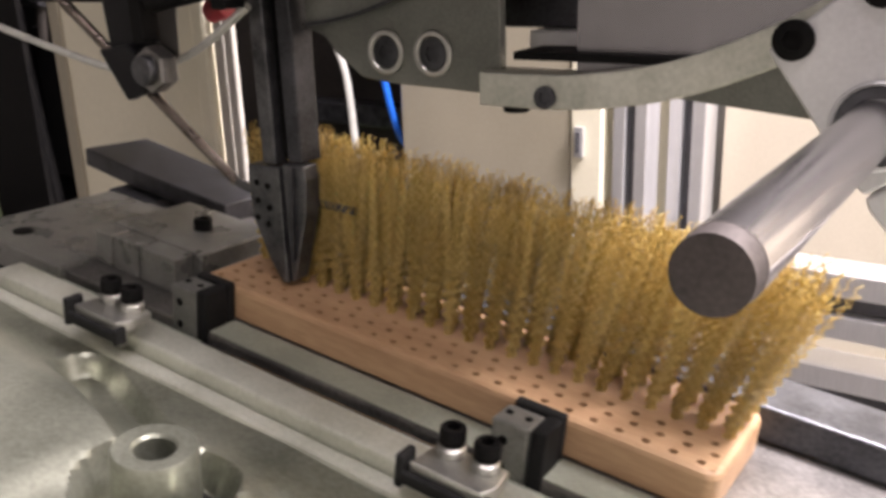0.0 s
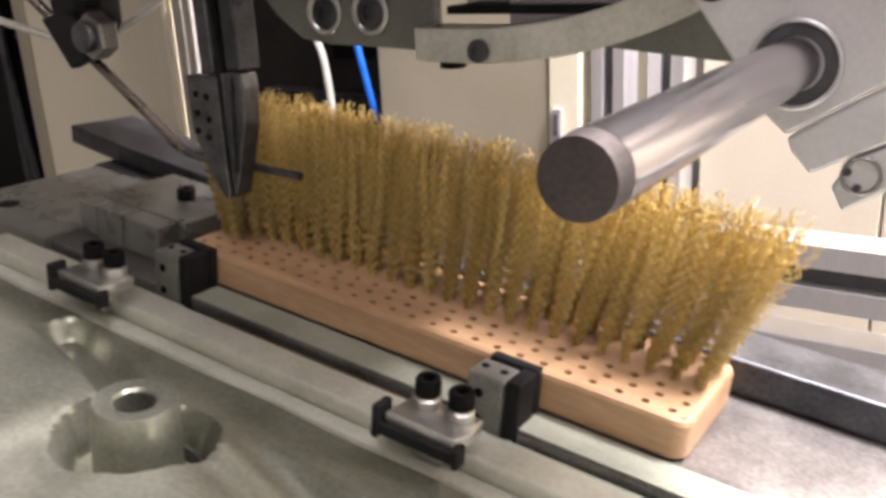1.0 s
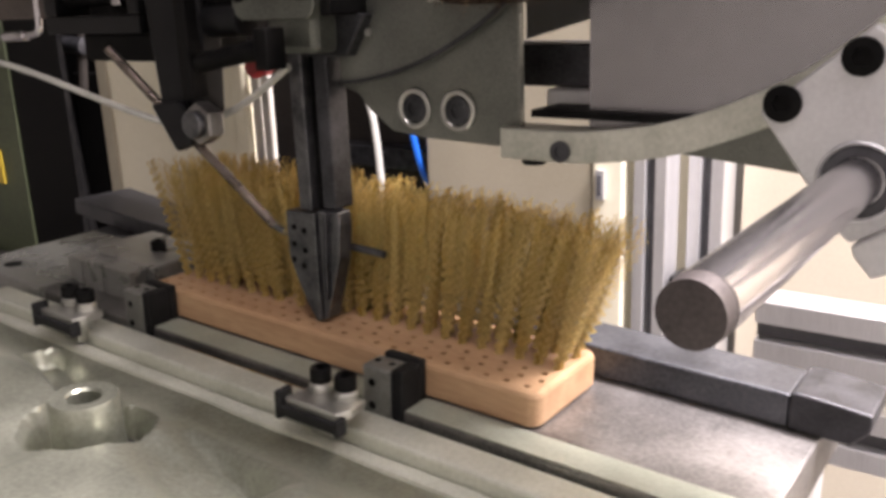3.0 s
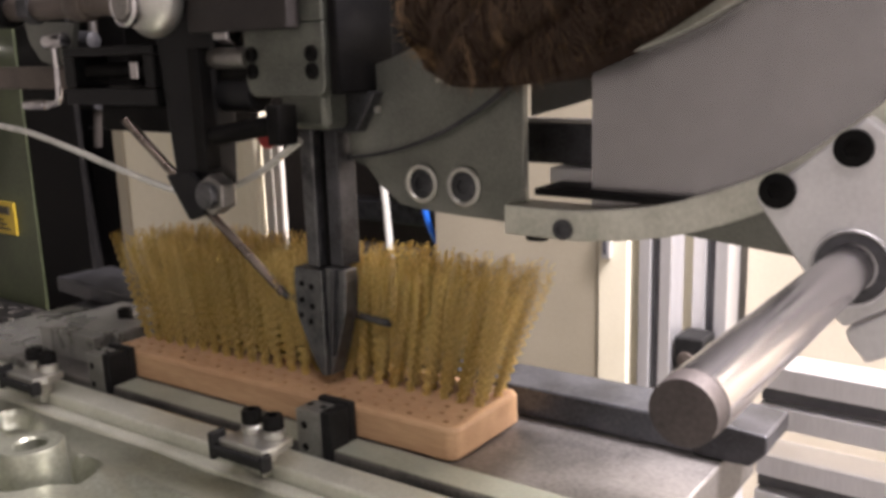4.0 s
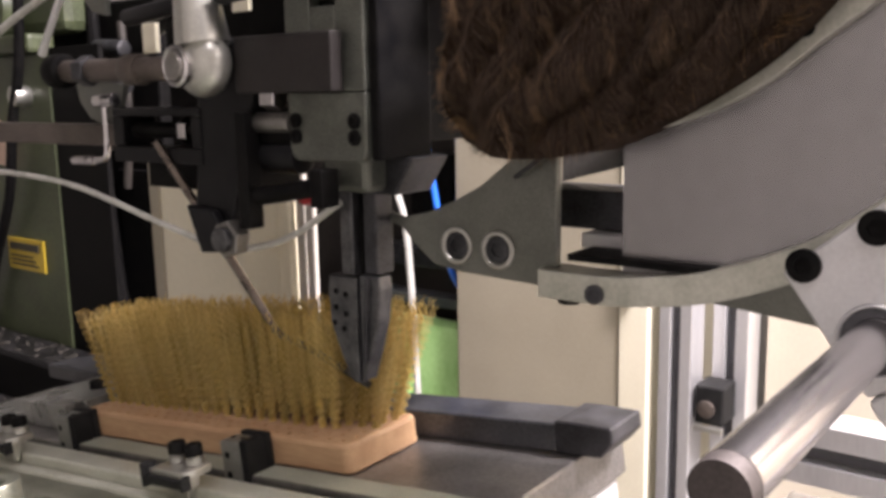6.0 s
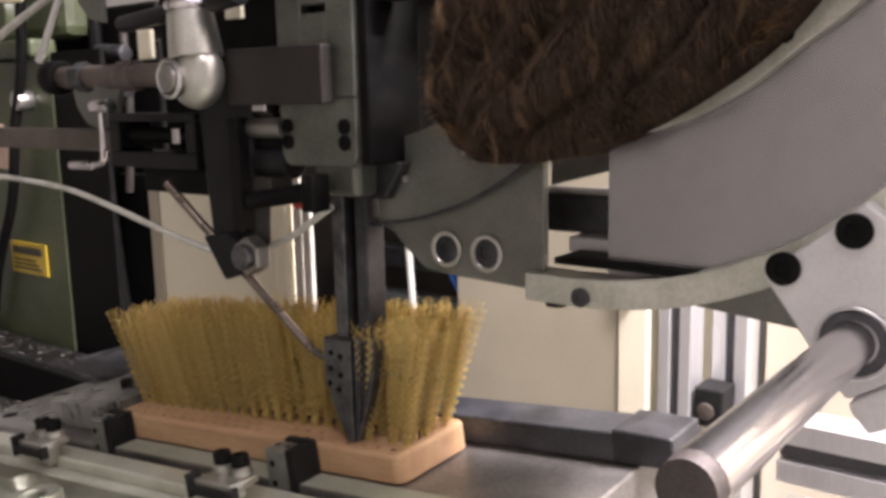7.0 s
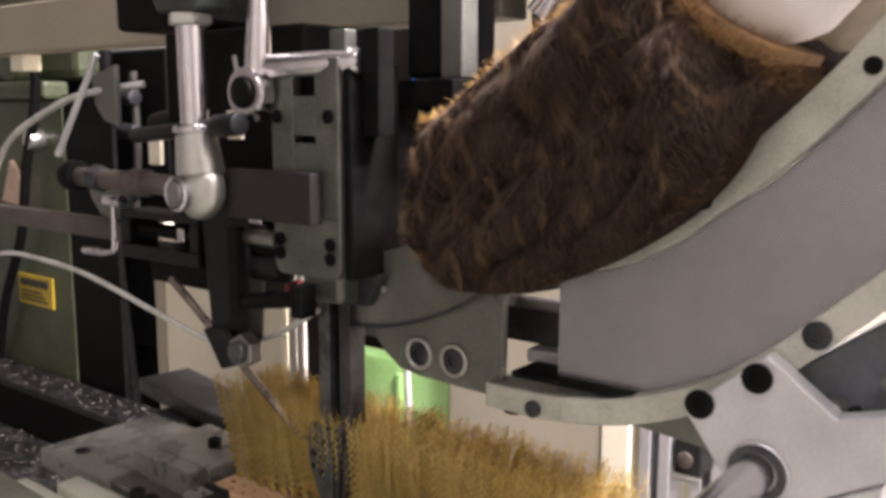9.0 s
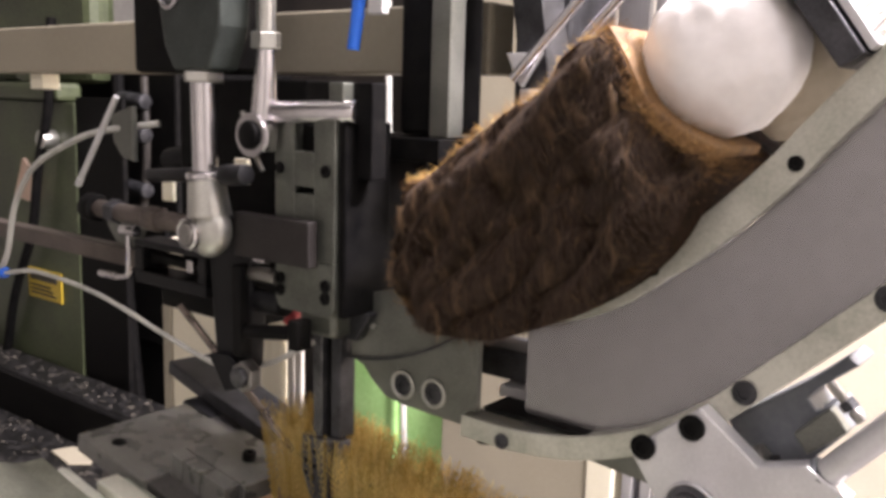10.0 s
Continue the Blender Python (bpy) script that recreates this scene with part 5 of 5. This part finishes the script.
def brush_block(parent):
    """The drilled wooden block: rounded sides, a top pierced by staggered holes."""
    bm = bmesh.new()
    loops = [[bm.verts.new(p) for p in rounded(i, z)] for i, z in ((0.0014, -0.0163), (0.0, -0.0150), (0.0, -0.0024), (0.0007, -0.0007), (0.0024, 0.0))]
    n = len(loops[0])
    for a, b in zip(loops, loops[1:]):
        for i in range(n):
            bm.faces.new((a[i], a[(i + 1) % n], b[(i + 1) % n], b[i]))
    bm.faces.new(loops[0])
    left, right = -0.1245, 0.1190
    lo, hi = ROWS_Y[0] - 0.0028, ROWS_Y[-1] + 0.0028
    corner = [bm.verts.new((x, y, 0)) for x, y in ((left, lo), (right, lo), (right, hi), (left, hi))]
    edges = [bm.edges.new((corner[i], corner[(i + 1) % 4])) for i in range(4)]
    top = [bm.edges.get((loops[-1][i], loops[-1][(i + 1) % n])) for i in range(n)]
    bmesh.ops.triangle_fill(bm, edges=edges + top, use_beauty=True)
    drop = [f for f in bm.faces if all(v in corner for v in f.verts)]
    bmesh.ops.delete(bm, geom=drop, context="FACES_ONLY")
    strips = [lo] + [(a + b) / 2 for a, b in zip(ROWS_Y, ROWS_Y[1:])] + [hi]
    r = 0.00165
    for row in range(7):
        ya, yb = strips[row], strips[row + 1]
        cuts = [left] + [hole_place(row, c)[0] + PITCH / 2 for c in range(COLUMNS - 1)] + [right]
        for c in range(COLUMNS):
            x, y = hole_place(row, c)
            xa, xb = cuts[c], cuts[c + 1]
            square = [bm.verts.new((px, py, 0)) for px, py in ((xa, ya), (xb, ya), (xb, yb), (xa, yb))]
            ang = [radians(225 + 45 * i) for i in range(8)]
            ring = [bm.verts.new((x + r * math.cos(a), y + r * math.sin(a), 0)) for a in ang]
            deep = [bm.verts.new((x + r * math.cos(a), y + r * math.sin(a), -0.010)) for a in ang]
            for q in range(4):
                bm.faces.new((square[q], ring[(2 * q + 1) % 8], ring[2 * q]))
                bm.faces.new((square[q], square[(q + 1) % 4], ring[(2 * q + 1) % 8]))
                bm.faces.new((square[(q + 1) % 4], ring[(2 * q + 2) % 8], ring[(2 * q + 1) % 8]))
            for i in range(8):
                bm.faces.new((ring[i], ring[(i + 1) % 8], deep[(i + 1) % 8], deep[i]))
            bm.faces.new(deep)
    return part("block", bm, WOOD, parent, "pinkish beech block drilled with rows of holes")


def tuft_mesh(seed):
    """One tuft: a sheaf of crimped filaments that opens towards the tips. Base at the origin."""
    rnd = random.Random(seed)
    verts, faces = [], []
    steps = 64
    crimp = rnd.uniform(-0.18, 0.18)
    wave = 0.0047
    for _ in range(23):
        a, q = rnd.uniform(0, 2 * math.pi), math.sqrt(rnd.random())
        bx, by = 0.0017 * q * math.cos(a), 0.0017 * q * math.sin(a)
        spread = 0.0066 * q
        tx, ty = spread * math.cos(a) + rnd.gauss(0, 0.0018), spread * math.sin(a) + rnd.gauss(0, 0.0018)
        tall = rnd.uniform(0.0555, 0.068)
        ph, amp = crimp + rnd.uniform(-0.12, 0.12), rnd.uniform(0.0014, 0.0017)
        rad = 0.00028
        dirx, diry = math.cos(0.65), math.sin(0.65)
        at = len(verts)
        for j in range(steps + 1):
            t = j / steps
            z = -0.004 + (tall + 0.004) * t
            open_ = t ** 1.2
            w = amp * min(1.0, t * 4) * (1 - 0.55 * t * t) * math.sin(2 * math.pi * z / wave + ph)
            x, y = bx + tx * open_ + w * dirx, by + ty * open_ + w * diry
            for e in range(3):
                g = 2.094 * e
                verts.append((x + rad * math.cos(g), y + rad * math.sin(g), z))
        for j in range(steps):
            for e in range(3):
                a0, a1 = at + 3 * j + e, at + 3 * j + (e + 1) % 3
                faces.append((a0, a1, a1 + 3, a0 + 3))
        faces.append((at + 3 * steps, at + 3 * steps + 1, at + 3 * steps + 2))
    me = bpy.data.meshes.new("bristle_tuft")
    me.from_pydata(verts, [], faces)
    for p in me.polygons:
        p.use_smooth = True
    me.materials.append(BRISTLE)
    return me


TUFTS = [tuft_mesh(40 + i) for i in range(6)]
pick = random.Random(11)


def tuft_pose(row, col):
    """Where a tuft stands in the block: those near the ends lean outwards."""
    x, y = hole_place(row, col)
    lean_x = (15.0 if x > 0 else 11.0) * (x / 0.115) + pick.uniform(-1.5, 1.5)
    lean_y = -5.0 * (y / 0.0225) - (3.5 if row >= 3 else 0.0) + pick.uniform(-1.5, 1.5)
    return pose(x, y, 0, lean_y, lean_x, pick.uniform(-14, 14))


table = work_table()
clamps = [side_clamp(-0.1065), side_clamp(0.0630)]
straps = [toe_clamp(-0.1255), toe_clamp(0.0515)]
brush = thing("brush", "wooden brush with rows of golden crimped bristle tufts", "brush")
brush_block(brush)
for row in (3, 4, 5, 6):
    for col in range(3 if row == 3 else 0, COLUMNS):
        ob = new("bristle_tuft", pick.choice(TUFTS))
        ob.parent = brush
        ob.matrix_local = tuft_pose(row, col)


def table_at(t):
    """The table's pose between its rows."""
    for (t0, a), (t1, b) in zip(TABLE_ROWS, TABLE_ROWS[1:]):
        if t0 <= t <= t1:
            return a.lerp(b, (t - t0) / (t1 - t0))
    return TABLE_ROWS[-1][1]


def feed_tufts():
    """The tufts set while we watch: each waits inside the head, comes down with the tool and stays in the block."""
    made = []
    plan = [(3, 2, 0.10), (3, 1, 0.30), (3, 0, 0.52)]
    plan += [(2, c, 0.75 + 5.5 * c / (COLUMNS - 1)) for c in range(COLUMNS)]
    plan += [(1, c, 6.45 + 4.75 * (COLUMNS - 1 - c) / (COLUMNS - 1)) for c in range(COLUMNS - 1, 5, -1)]
    for row, col, t in plan:
        t = round(math.floor(t * 10) / 10 + 0.08, 2)
        if t > 9.9:
            continue
        ob = new("bristle_tuft", pick.choice(TUFTS))
        tagged(ob, "golden crimped bristle tuft set into the wooden block", "bristle tuft", "tufts set one by one")
        made.append((ob, t, tuft_pose(row, col), pose(0.012, 0.016, 0.172, 0, 0, 20 * pick.random())))
    return made


FED = feed_tufts()

# tenth by tenth of a second: how far the tool and the presser arm are raised (0 down, 9 up), and whether the feeder is in
TOOL_UP = ("0904226090" "4909195190" "9090909059" "0950915909" "1360909194" "0905219090" "5209090909" "0940590341" "7090959809" "0941919198" "1")
ARM_UP = ("0904222090" "0909090090" "9090909059" "0950902909" "0000909092" "0902009090" "2009090909" "0940290001" "0090909009" "0940909090" "0")
SECTOR_IN = ("1010000101" "0010100101" "0101010100" "1001010010" "1010110101" "0010110001" "0110101010" "1001011010" "1011110010" "1001010100" "1")


def motions():
    for ob in (table, brush, *clamps, *straps):
        walk(ob, TABLE_ROWS)
    ups = [int(c) for c in TOOL_UP]
    swung = [int(c) for c in ARM_UP]
    # each stroke dwells for a moment before the next
    beats = [(0.0, 0), (0.033, 0)] + [(round(i / 10 + d, 3), i) for i in range(1, 100) for d in (-0.033, 0.0, 0.033)] + [(9.967, 100), (10.0, 100)]
    walk(tool, [(t, pose(0.0085, 0, 0.0002 + 0.056 * ups[i] / 9)) for t, i in beats])
    walk(arm, [(t, pose(-0.050, -0.035, 0.190 + 0.030 * swung[i] / 9, 0, 58 * swung[i] / 9, 0)) for t, i in beats])
    walk(tool_link, [(t, pose(0, 0, 0.054 * ups[i] / 9)) for t, i in beats])
    walk(push_rod, [(t, pose(0, 0, 0.0130 * swung[i] / 9)) for t, i in beats])
    rocked = [int(c) for c in SECTOR_IN]
    walk(sector, [(t, pose(0.0127, 0, 0.283, 0, -27 * (1 - rocked[i]), 0)) for t, i in beats])
    for ob, t, place, wait in FED:
        rows = [(0, wait)] + ([(round(t - 0.07, 2), wait)] if t > 0.2 else []) + [(t, table_at(t) @ place)]
        rows += [(s, m @ place) for s, m in TABLE_ROWS if s > t + 0.05]
        if rows[-1][0] < 10:
            rows.append((10, TABLE_ROWS[-1][1] @ place))
        walk(ob, rows)


motions()
